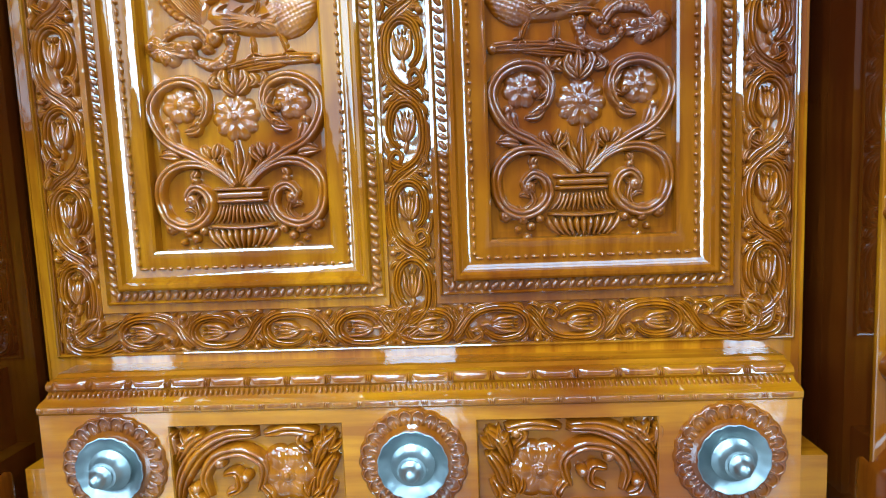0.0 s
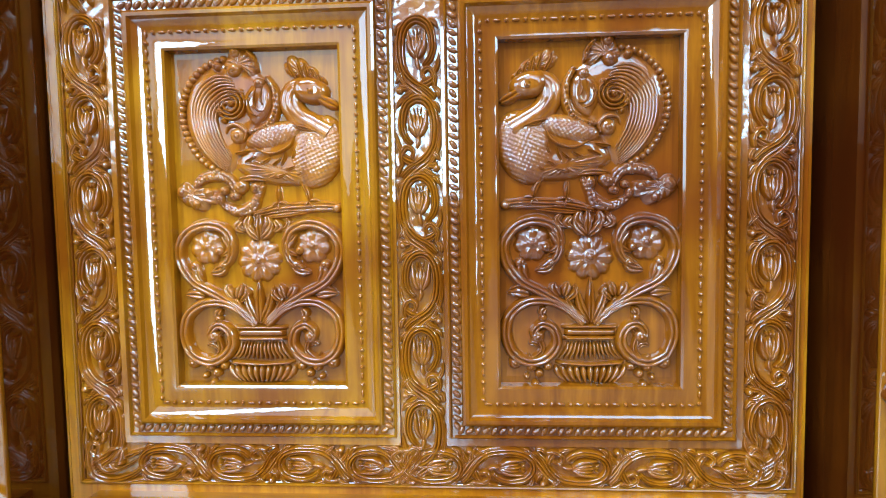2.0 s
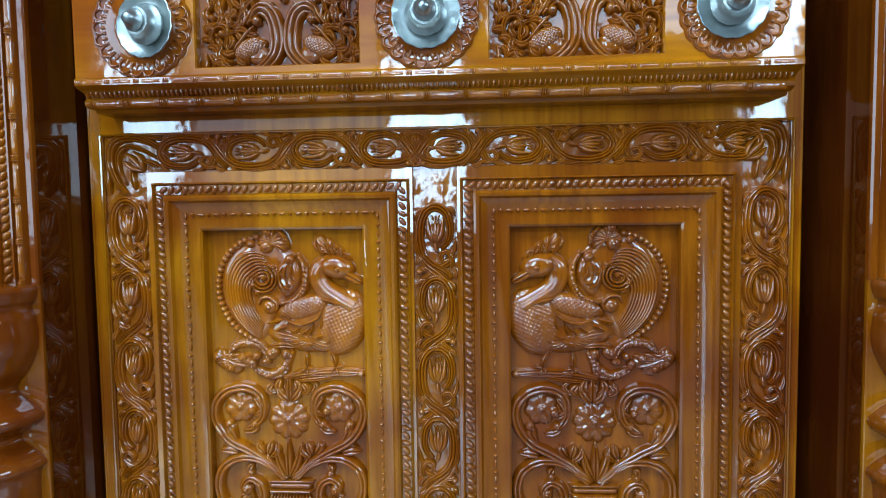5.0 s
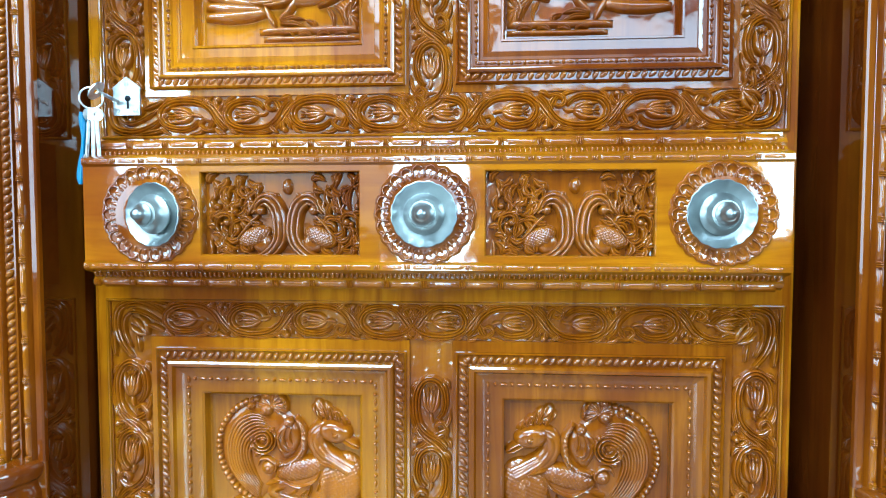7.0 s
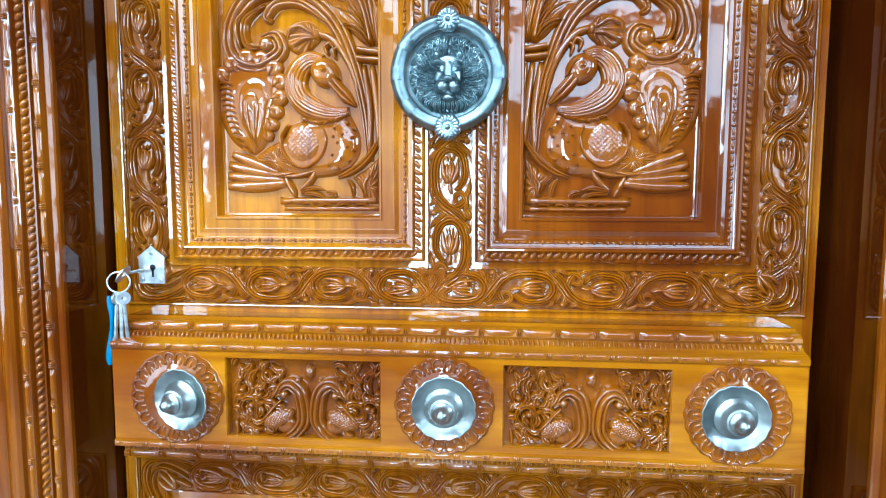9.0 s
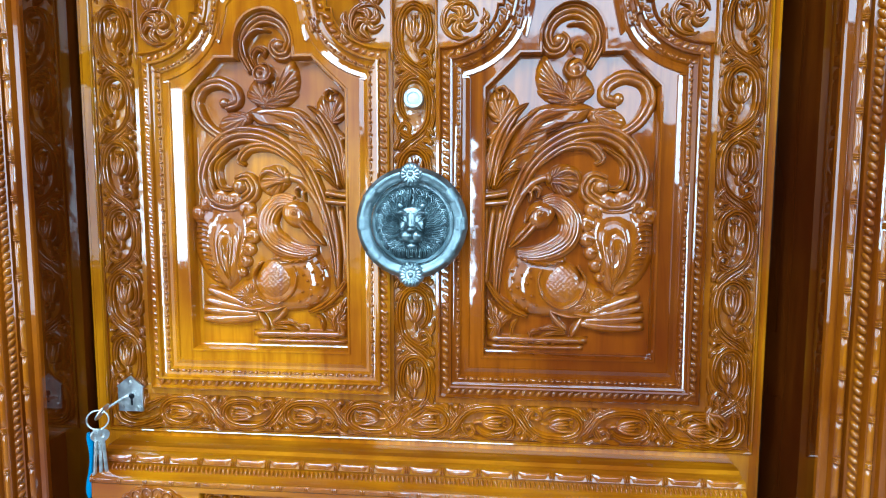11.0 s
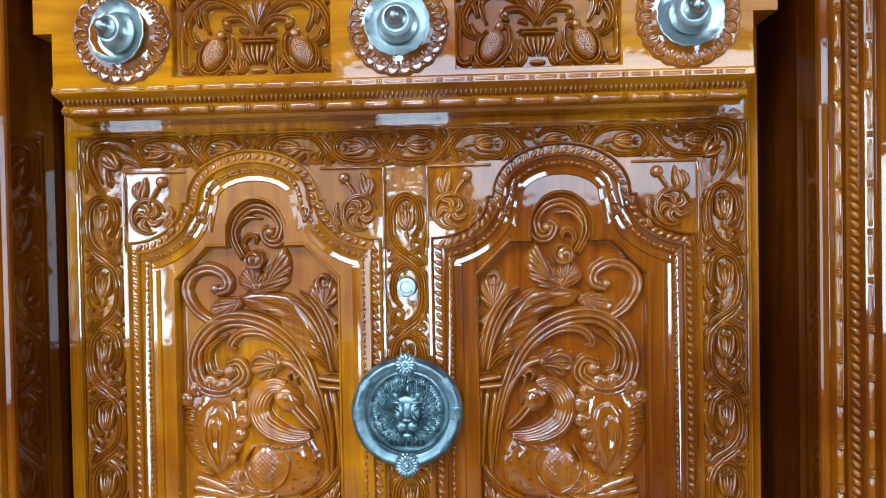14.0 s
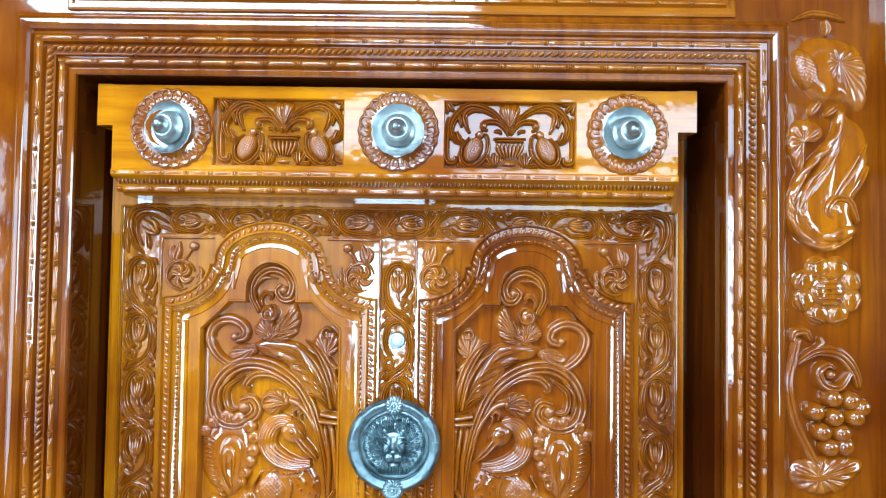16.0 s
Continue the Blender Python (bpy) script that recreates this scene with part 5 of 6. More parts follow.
f.shell("-58.0,-263.0 -40.0,-240.0 6.0,-233.0 53.0,-238.0 44.0,-266.0 11.0,-287.0 -31.0,-286.0", "-12.0,-262.0", 36, ribs=15, lobes=7, lobe=0.12, rough=0.3)
f.ridge("-52.0,-263.0 -17.0,-265.0 39.0,-252.0", 10, 44, leaf=True)
relief("grape_relief", f, "carved vine with a bunch of grapes")


# ---- borders of vine and tulip on the door leaf ----
def vine(c, o, along, mirror, s=1.0, bud=True):
    """One turn of the vine: a grooved loop round a tulip. o: the tulip's middle; along: the direction of growth (x, z)."""
    v = np.array(along, float)
    u = np.array((v[1], -v[0])) * (-1 if mirror else 1)

    def at(*pairs):
        return [np.array(o) + s * (a * u + b * v) / 1000 for a, b in pairs]

    c.ridge(at((-23, -72), (-12, -61), (6, -50), (18, -34), (21.5, -10), (18.5, 12), (9, 25), (-4, 27), (-16, 17), (-20.5, -4), (-17, -20), (-8, -31)), 6.8 * s, 9.8, g=3, ends=(0.6, 0.55), n=6, k=19, cut=0.5)
    c.ridge(at((-22, -80), (-4, -66), (13, -53), (22, -40)), 9.5 * s, 7.5, g=4, leaf=True, n=6, cut=0.5)
    c.ridge(at((-12, -76), (10, -60), (24, -40), (28, -16), (27, 6)), 3.2 * s, 7.5, g=2, ends=(0.4, 0.3), n=6)
    c.ridge(at((-2, -54), (-14, -50), (-26, -40)), 6.5 * s, 8, g=3, leaf=True, n=6, cut=0.5)
    c.ridge(at((-16, -44), (-25, -32), (-28, -14)), 4.0 * s, 7.5, g=2, leaf=True, n=5)
    c.ridge(at((12, -34), (22, -44), (28, -52)), 4.6 * s, 7.5, g=2, leaf=True, n=5)
    c.ridge(at((-27, -72), (-26, -62), (-18, -54)), 4.6 * s, 8, g=2, leaf=True, n=5)
    c.ridge(at((16, 24), (24, 18), (28, 8)), 4.2 * s, 7.5, g=2, leaf=True, n=5)
    c.ridge(at((-14, 26), (-22, 24), (-28, 14)), 4.2 * s, 7.5, g=2, leaf=True, n=5)
    c.ridge(at((-21, -58), (-22.5, -44), (-15, -34), (-7, -39), (-10, -50)), 4.2 * s, 9.5, g=2, n=5, ends=(0.6, 0.6))
    c.ridge(at((4, -60), (13, -68), (23, -70)), 5.5 * s, 9, g=3, leaf=True, n=5)
    c.ridge(at((8, -56), (18, -58), (24, -52)), 4.5 * s, 9, g=2, leaf=True, n=5)
    c.dome(at((22.5, -61))[0], 5 * s, 5 * s, 10, n=14, m=5)
    if bud:
        c.ridge(at((-3, -36), (0, -28), (0, -19)), 3.4 * s, 8, n=5)
        for q, w, h in ((((0, -23), (0, -6), (0, 11)), 5.0, 9.5), (((-1, -22), (-8.5, -8), (-11, 16)), 4.6, 9.8), (((1, -22), (8.5, -8), (11, 16)), 4.6, 9.8),
                        (((0, -21), (-4, -6), (-4.5, 8)), 3.4, 10.2), (((0, -21), (4, -6), (4.5, 8)), 3.4, 10.2)):
            c.ridge(at(*q), w * s, h, g=1, leaf=True, n=5, k=7)
        for a in (-6, -1, 5):
            c.ridge(at((a * 0.5, 8), (a, 17)), 1.6 * s, 7, n=3, k=5)


def under_arch(p):
    """True for a point that the arched mouldings cover."""
    return any(((p[0] - xc) / (ARCH + 0.001)) ** 2 + ((p[2] - ARCH_Z) / (RISE + 0.001)) ** 2 < 1 for xc in (-0.209, 0.215))


def border(name, spots, along, s=1.0, skip=(), wood=wood_carved):
    c = Carving(0, 0, SUNK_Y)
    for i, o in enumerate(spots):
        vine(c, o, along if not callable(along) else along(o), i % 2 == 1, s, i not in skip)
    if spots[0][1] > 1.8:
        hidden = [under_arch(p) for p in c.v]
        c.f = [q for q in c.f if not any(hidden[i] for i in q)]
    return part(name, c, wood, door, "carved vine border with tulip buds", 60)


def rough_ground(boxes, material):
    """The tooled ground between the carved leaves."""
    f = Form()
    for x0, x1, z0, z1 in boxes:
        xs, zs = np.linspace(x0, x1, max(2, int((x1 - x0) / 0.0035))), np.linspace(z0, z1, max(2, int((z1 - z0) / 0.0035)))
        f.grid([[(x, SUNK_Y + 0.0002 - 0.0022 * abs(noise.noise((x * 110, 1.0, z * 110))), z) for j, z in enumerate(zs)] for i, x in enumerate(xs)])
    part("carved_ground", f, material, door, "uneven tooled ground of the carved borders", 70)


CHANNELS = [(-0.457, -0.396), (-0.027, 0.033), (0.402, 0.463)]
ROWS, FIELDS = ((0.216, 0.268), (0.860, 0.910), (1.142, 1.196), (1.790, 1.834)), ((0.216, 0.910), (1.142, 1.834))
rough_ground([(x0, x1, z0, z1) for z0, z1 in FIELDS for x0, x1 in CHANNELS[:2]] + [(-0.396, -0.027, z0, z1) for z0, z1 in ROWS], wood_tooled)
rough_ground([(*CHANNELS[2], z0, z1) for z0, z1 in FIELDS] + [(0.033, 0.402, z0, z1) for z0, z1 in ROWS], wood_ground_dim)
LOW_ROWS = [0.302 + 0.0985 * i for i in range(6)]
HIGH_ROWS = [1.256 + 0.0935 * i for i in range(6)]
COLUMNS = [-0.352 + 0.0935 * i for i in range(9)]
for x in (-0.426, 0.432):
    border("vine_border", [(x, z) for z in LOW_ROWS], (0, 1), wood=wood_carved if x < 0 else wood_carved_red_dim)
    border("vine_border", [(x, z) for z in HIGH_ROWS], (0, 1), 0.96, wood=wood_carved if x < 0 else wood_carved_red_dim)
border("vine_border", [(MIRROR, 0.297 + 0.0965 * i) for i in range(6)], (0, 1), 0.98)
border("vine_border", [(MIRROR, 1.235 + 0.0965 * i) for i in range(6)], (0, 1), 0.98, skip=(4,))
for z in (0.240, 0.886, 1.170, 1.813):
    border("vine_border", [(x + 0.003, z) for x in COLUMNS], lambda o: (-1, 0) if o[0] < 0.02 else (1, 0), 0.93)
f = Carving(0, 0, SUNK_Y)
for z0, z1 in ((0.236, 0.888), (1.168, 1.815)):
    for sx in (-1, 1):
        for z, sz in ((z0, -1), (z1, 1)):
            x = MIRROR + sx * 0.428
            o = np.array((x, z))
            for q, side, g in ((((-0.062, -0.006), (-0.036, 0.013), (-0.008, 0.021), (0.017, 0.013), (0.023, -0.012), (0.014, -0.040), (-0.002, -0.060)), 7.0, 3), (((-0.058, 0.016), (-0.034, 0.022), (-0.012, 0.024)), 4.6, 2),
                               (((0.024, -0.058), (0.026, -0.034), (0.026, -0.016)), 4.6, 2), (((-0.050, -0.012), (-0.026, 0.002), (-0.004, 0.008), (0.009, -0.002), (0.010, -0.022), (0.000, -0.046)), 4.2, 2),
                               (((-0.052, -0.022), (-0.034, -0.014), (-0.022, -0.010)), 4.6, 2), (((-0.012, -0.052), (-0.010, -0.036), (-0.008, -0.022)), 4.6, 2)):
                f.ridge([o + (sx * a, sz * b) for a, b in q], side, 10, g=g, ends=(0.4, 0.4), leaf=len(q) == 3, n=6, cut=0.5)
            for q in (((-0.026, -0.026), (-0.014, -0.012), (0.001, 0.001)), ((-0.026, -0.025), (-0.022, -0.009), (-0.010, 0.003)), ((-0.025, -0.026), (-0.009, -0.022), (0.003, -0.010))):
                f.ridge([o + (sx * a, sz * b) for a, b in q], 4.6, 10.5, g=1, leaf=True, n=6, k=7)
part("corner_leaves", f, wood_carved, door, "carved leaves in the border corners", 60)
f = Form()
for z0, z1 in ((0.212, 0.914), (1.138, 1.838)):
    f.sweep(rectangle(-0.461, 0.467, z0, z1), [(0, 0.001), (0.0005, -0.003), (0.002, -0.004), (0.0035, -0.003), (0.004, 0.001)])
part("border_fillet", f, wood_up, door)


# ---- rope and bead carving on the panel mouldings ----
def offset(path, d):
    p = np.asarray(path, float)
    d1, d2 = p - np.roll(p, 1, 0), np.roll(p, -1, 0) - p
    d1 /= np.linalg.norm(d1, axis=1)[:, None]
    d2 /= np.linalg.norm(d2, axis=1)[:, None]
    n1, n2 = np.stack([-d1[:, 1], d1[:, 0]], 1), np.stack([-d2[:, 1], d2[:, 0]], 1)
    m = n1 + n2
    m /= np.maximum((m * n1).sum(1), 0.35)[:, None]
    return p + m * d


def along_ring(path, pitch):
    p = np.vstack([path, path[:1]])
    s = np.concatenate([[0], np.cumsum(np.linalg.norm(np.diff(p, axis=0), axis=1))])
    n = round(s[-1] / pitch)
    q = (np.arange(n) + 0.5) * s[-1] / n
    x, z = np.interp(q, s, p[:, 0]), np.interp(q, s, p[:, 1])
    i = np.clip(np.searchsorted(s, q) - 1, 0, len(p) - 2)
    d = p[i + 1] - p[i]
    return x, z, np.degrees(np.arctan2(d[:, 1], d[:, 0]))


for ring, (moulding, ground), prof in zip(LOW + HIGH, mouldings, (0, 0, 1, 1)):
    c = Carving(0, 0, -0.0012)
    for i, (x, z, a) in enumerate(zip(*along_ring(offset(ring, 0.010), 0.0105))):
        c.dome((x, z), 7.0, 3.8, 4.4 + 0.8 * math.sin(i * 1.7), a + (40 if i % 2 else 62), n=12, m=4)
    part("rope", c, wood_carved if ring[0][0] < 0 else wood_carved_red_dim, moulding, "carved rope band", 60)
    c = Carving(0, 0, 0.0015 if prof == 0 else -0.0014)
    for i, (x, z, a) in enumerate(zip(*along_ring(offset(ring, 0.044 if prof == 0 else 0.0268), 0.0115 if prof == 0 else 0.0085))):
        if i % 2:
            c.dome((x, z), 2.5, 2.9, 4.6, a, n=10, m=4)
        else:
            c.dome((x, z), 5.0, 2.0, 2.8, a, n=12, m=4)
    part("beading", c, wood_carved if ring[0][0] < 0 else wood_carved_red_dim, moulding, "carved bead line", 60)

# spandrels over the arches: a small whorled flower in each corner
for xs, flip in (((-0.387, -0.031), False), ((0.037, 0.393), False)):
    c = Carving(0, 0, 0.0)
    for x, sx in ((xs[0], 1), (xs[1], -1)):
        o = (x + sx * 0.029, 1.722)
        for i in range(5):
            a = 2 * math.pi * i / 5 + 0.4
            e = np.array((math.cos(a), math.sin(a)))
            c.ridge([o, o + e * 0.013, o + e * 0.017 + np.array((-e[1], e[0])) * 0.015], 6.5, 9, g=2, leaf=True, n=5)
        c.dome(o, 5.5, 5.5, 10, n=12, m=5)
        b = np.linspace(0.2, 5.2, 10)
        c.ridge([(o[0] + 0.024 * math.cos(t), o[1] + 0.024 * math.sin(t)) for t in b], 4.2, 7, g=2, n=4)
        c.ridge([(o[0] + sx * 0.002, o[1] + 0.018), (o[0] + sx * 0.012, o[1] + 0.035), (o[0] + sx * 0.020, o[1] + 0.045)], 3.5, 7, n=5)
        c.dome((o[0] + sx * 0.021, o[1] + 0.048), 8.5, 8.5, 10, n=18, m=6)
        for q in (-0.010, 0.002, 0.014):
            c.ridge([(o[0] + sx * 0.026, o[1] - 0.018 + q), (o[0] + sx * 0.034, o[1] - 0.010 + q), (o[0] + sx * 0.030, o[1] + 0.002 + q)], 5.5, 8, g=2, leaf=True, n=5)
        c.ridge([(o[0] - sx * 0.010, o[1] + 0.020), (o[0] - sx * 0.006, o[1] + 0.038), (o[0] - sx * 0.002, o[1] + 0.056)], 8.5, 9, g=2, leaf=True, n=6)
        c.ridge([(o[0] - sx * 0.012, o[1] + 0.022), (o[0] - sx * 0.016, o[1] + 0.038), (o[0] - sx * 0.012, o[1] + 0.050)], 7.5, 8, g=2, leaf=True, n=6)
        c.ridge([(x - sx * 0.004, 1.672), (x - sx * 0.004, 1.784)], 2.2, 5, ends=(0.95, 0.95))
        c.ridge([(x - sx * 0.004, 1.784), (x + sx * 0.042, 1.784), (x + sx * 0.084, 1.784)], 2.2, 5, ends=(0.95, 0.95))
    part("spandrel_flower", c, wood_carved, door, "small carved whorled flower and buds", 60)


# ---- notched beads, reeds and lozenges on the rails ----
def notched(c, p0, p1, r, h, pitch, y):
    """A half-round bead along a straight line, cut by pairs of rings."""
    p0, p1 = np.array(p0, float), np.array(p1, float)
    n = max(1, round(np.linalg.norm(p1 - p0) / pitch))
    d = (p1 - p0) / n
    e = d / np.linalg.norm(d)
    w = np.array((-e[1], e[0]))
    for i in range(n):
        a, b = p0 + d * i + e * 0.0044, p0 + d * (i + 1) - e * 0.0044
        c.ridge([a, (a + b) / 2, b], r, h * 0.8, ends=(0.88, 0.88), n=4, y=y, k=7)
        for q in (-0.0026, 0.0, 0.0026):
            m = p0 + d * i + e * q
            c.ridge([m - w * r * 0.0011, m, m + w * r * 0.0011], 1.5, h * 1.35, ends=(0.8, 0.8), n=2, y=y, k=5)


def rail_trim(rail, z, sign):
    c = Carving(0, 0, RAIL_Y)
    a, b = -RAIL + 0.004, RAIL - 0.004
    notched(c, (a, z + sign * 0.0065), (b, z + sign * 0.0065), 3.4, 2.0, 0.037, RAIL_Y - 0.002)
    notched(c, (a, z + sign * 0.0290), (b, z + sign * 0.0290), 5.2, 4.6, 0.047, RAIL_Y + 0.020)
    for x in np.arange(a, b, 0.0062):
        c.ridge([(x, z + sign * 0.0125), (x + 0.001, z + sign * 0.017), (x, z + sign * 0.0225)], 2.1, 7, n=3, y=RAIL_Y + 0.018, k=5)
    part("rail_beading", c, wood_carved, rail, "notched bead and reeded edge carving", 60)


rail_trim(mid_rail[0], MID_Z + 0.060, 1)
rail_trim(mid_rail[0], MID_Z - 0.060, -1)
rail_trim(top_rail[0], TOP_Z - 0.066, -1)
rail_trim(low_rail[0], LOW_Z + 0.066, 1)


# ---- rosettes and metal bosses ----
def scallop(a, r):
    return 0.03 * (np.abs(np.sin(a * 8)) - 0.5) if r > 0.0345 else 0 * a


bosses = ((LOW_Z + 0.003, low_rail[0], (-0.350, 0.003, 0.359), 0, 0), (MID_Z - 0.001, mid_rail[0], (-0.348, 0.003, 0.358), -12, 0.006), (TOP_Z - 0.004, top_rail[0], (-0.345, 0.006, 0.359), -11, 0.001))
master = None
for z, rail, across, askew, inward in bosses:
    for x in across:
        turned = pose(x + (2 * inward if x < -0.1 else -inward if x > 0.1 else 0), RAIL_Y, z, rz=askew if x < -0.1 else 0)
        c = Carving(x, z, RAIL_Y)
        c.lathe((x, RAIL_Y, z), [(0.0615, -0.002), (0.0615, 0.002), (0.0595, 0.004), (0.057, 0.0025), (0.050, 0.003), (0.046, 0.003), (0.041, 0.006), (0.030, 0.006)], 88,
                lambda a, r: 0.035 * np.abs(np.cos(a * 11)) if r > 0.055 else 0 * a)
        o = np.array((x, z))
        for i in range(22):
            a = 2 * math.pi * i / 22
            e = np.array((math.cos(a), math.sin(a)))
            t = np.array((-e[1], e[0]))
            c.ridge([o + e * 0.0410 - t * 0.0044, o + e * 0.0545 - t * 0.0068, o + e * 0.0605, o + e * 0.0545 + t * 0.0068, o + e * 0.0410 + t * 0.0044], 1.9, 5.6, ends=(0.7, 0.7), n=4, k=5)
            c.ridge([o + e * 0.0400, o + e * 0.0470, o + e * 0.0550], 3.4, 4.8, leaf=True, n=3, k=5)
        part("rosette", c, wood_carved_red_dim, rail, "carved round rosette", 60)
        if master is None:
            master = tagged(new("door_boss"), "stepped brushed nickel boss with scalloped cup on a wooden rosette", "door boss", group="bosses on the rails")
            f = Form()
            f.lathe((0, 0, 0), [(0.0313, 0.0030), (0.0373, 0.0085), (0.0397, 0.0125), (0.0400, 0.0138), (0.0391, 0.0142), (0.0363, 0.0120), (0.0313, 0.0090), (0.0258, 0.0072), (0.0198, 0.0066)], 108, scallop)
            part("cup", f, nickel, master, "dished cup with a scalloped rim")
            f = Form()
            f.lathe((0, 0, 0), [(0.0232, 0.0060), (0.0240, 0.0095), (0.0250, 0.0110), (0.0250, 0.0128), (0.0236, 0.0140), (0.0205, 0.0160), (0.0180, 0.0190), (0.0168, 0.0230), (0.0160, 0.0265), (0.0120, 0.0275)], 48)
            part("collar", f, nickel, master, "turned collar ring")
            f = Form()
            f.lathe((0, 0, 0), [(0.0128, 0.0265), (0.0136, 0.0285), (0.0136, 0.0305), (0.0120, 0.0320), (0.0098, 0.0335), (0.0086, 0.0360), (0.0080, 0.0385), (0.0066, 0.0415), (0.0040, 0.0440), (0.0005, 0.0450)], 36)
            part("knob", f, nickel, master, "pointed knob")
            master.matrix_basis = turned
        else:
            copy_thing(master, turned)

# ---- lion door knocker ----
KX, KZ = 0.002, 1.452
knocker = tagged(new("door_knocker"), "antique pewter ring knocker with a lion mask", "door knocker")
knocker.location = (KX, 0, KZ)
f = Form()
f.lathe((0, -0.006, 0), [(0.058, -0.006), (0.058, 0.004), (0.056, 0.008), (0.052, 0.009), (0.049, 0.006), (0.047, 0.004), (0.02, 0.006), (0.001, 0.006)], 64)
part("backplate", f, pewter, knocker, "round rimmed plate")
c = Carving(0, 0, -0.011)
# mane: three rows of wavy locks that sweep down and out
for count, r0, r1, high, wide in ((30, 0.030, 0.051, 11, 5.6), (24, 0.022, 0.043, 17, 5.4), (18, 0.016, 0.033, 22, 5.0)):
    for i in range(count):
        a = 90 + 312 * ((i + 0.5) / count - 0.5)
        e = np.array((math.cos(radians(a)), math.sin(radians(a))))
        t = np.array((-e[1], e[0])) * (0.0055 if a < 90 else -0.0055) * (1 + 0.3 * (i % 3))
        c.ridge([e * r0, e * (r0 * 0.6 + r1 * 0.4) - t * 0.5, e * (r0 * 0.25 + r1 * 0.75) - t * 0.1, e * r1 - t * 1.3], wide, high + 2 * (i % 2), g=3, leaf=True, n=6)
# face: heavy brow, broad nose, deep muzzle and bearded chin
c.dome((0, -0.004), 20, 27, 23)
c.dome((0, 0.016), 17, 9, 25)
for s in (-1, 1):
    c.dome((s * 0.015, 0.024), 5.5, 5.0, 25, s * 30)
    c.ridge([(s * 0.0035, 0.0085), (s * 0.011, 0.0150), (s * 0.021, 0.0135)], 4.0, 31, n=5)
    c.dome((s * 0.0125, 0.0075), 4.2, 2.2, 27, s * 25)
    c.ridge([(s * 0.007, 0.0025), (s * 0.013, 0.0035), (s * 0.020, 0.009)], 2.0, 28, n=4)
    c.dome((s * 0.0075, -0.0165), 10.5, 10.0, 36, -s * 25)
    c.ridge([(s * 0.006, 0.004), (s * 0.009, -0.004), (s * 0.016, -0.012)], 3.4, 30, n=5)
    for q, x in ((-0.0125, 0.0095), (-0.0160, 0.0120), (-0.0195, 0.0095)):
        c.dome((s * x, q), 0.9, 0.9, 39, n=8, m=4)
c.ridge([(0, 0.016), (0, 0.006), (0, -0.006)], 9.0, 31, ends=(0.75, 1.0), n=5)
c.dome((0, -0.0075), 9.5, 5.4, 40)
c.ridge([(0, -0.011), (0, -0.018), (0, -0.023)], 1.4, 36, n=4)
c.dome((0, -0.0305), 9, 5.5, 27)
for i in range(9):
    x = (i - 4) * 0.0046
    c.ridge([(x, -0.031), (x * 1.3, -0.040), (x * 1.1, -0.049)], 3.6, 19, g=2, leaf=True, n=5)
c.v = [(x, -0.011 + (y + 0.011) * 0.62, z) for x, y, z in c.v]
part("lion_head", c, pewter, knocker, sharp=60)
f = Form()
rows = []
for a in np.linspace(0, 2 * math.pi, 72, endpoint=False):
    rr = 0.0655
    tube = 0.0092
    row = []
    for b in np.linspace(0, 2 * math.pi, 30, endpoint=False):
        r = rr + tube * math.cos(b) * (1 + 0.09 * math.cos(5 * b))
        row.append((r * math.cos(a), -0.020 - tube * math.sin(b) * (1 + 0.09 * math.cos(5 * b)), r * math.sin(a)))
    rows.append(row)
f.grid(rows, loop=True, cap=True)
ring = part("ring", f, worn_pewter, knocker, "heavy grooved ring", 60)
for z, r, n in ((0.0655, 0.0155, 14), (-0.069, 0.0175, 18)):
    c = Carving(0, 0, -0.027)
    c.dome((0, z), r * 1000, r * 1000, 5, lobes=n, lobe=0.1)
    for i in range(n):
        a = 2 * math.pi * i / n
        c.dome((0.62 * r * math.cos(a), z + 0.62 * r * math.sin(a)), r * 360, r * 190, 7, math.degrees(a), n=10, m=4)
    c.dome((0, z), r * 260, r * 260, 9, n=12, m=5)
    part("rosette", c, pewter, ring, "small daisy rosette")
for a in (35, 145, 0, 180, -40, 220):
    f = Form()
    e = np.array((math.cos(radians(a)), math.sin(radians(a))))
    rows = []
    for q in np.linspace(-0.0085, 0.0085, 13):
        cx, cz = e[0] * 0.0655 - e[1] * q, e[1] * 0.0655 + e[0] * q
        swell = 0.0099 + 0.0005 * abs(math.sin(q * 1100))
        rows.append([(cx + e[0] * swell * math.cos(b), -0.020 - swell * math.sin(b), cz + e[1] * swell * math.cos(b)) for b in np.linspace(0, 2 * math.pi, 12, endpoint=False)])
    f.grid(rows, cap=True)
    part("band", f, worn_pewter, ring, "bound band", 60)
f = Form()
f.lathe((0, 0, -0.068), [(0.012, 0.0), (0.010, 0.006), (0.004, 0.012)], 20)
part("striker", f, pewter, knocker)

# ---- keyhole plate, keys and door viewer ----
keyhole_dark = metal("keyhole_dark", (0.04, 0.04, 0.045), 0.5)
plate = tagged(new("keyhole_plate"), "bright steel house-shaped keyhole plate screwed to the door", "keyhole plate")
plate.location = (-0.420, -0.004, 1.195)
bm = bmesh.new()
outline = [(-0.019, -0.025), (0.019, -0.025), (0.019, 0.010), (0.021, 0.012), (0.0, 0.028), (-0.021, 0.012), (-0.019, 0.010)]
vs = [bm.verts.new((x, 0, z)) for x, z in outline]
face = bm.faces.new(vs)
made = bmesh.ops.extrude_face_region(bm, geom=[face])
bmesh.ops.translate(bm, verts=[v for v in made["geom"] if isinstance(v, bmesh.types.BMVert)], vec=(0, -0.003, 0))
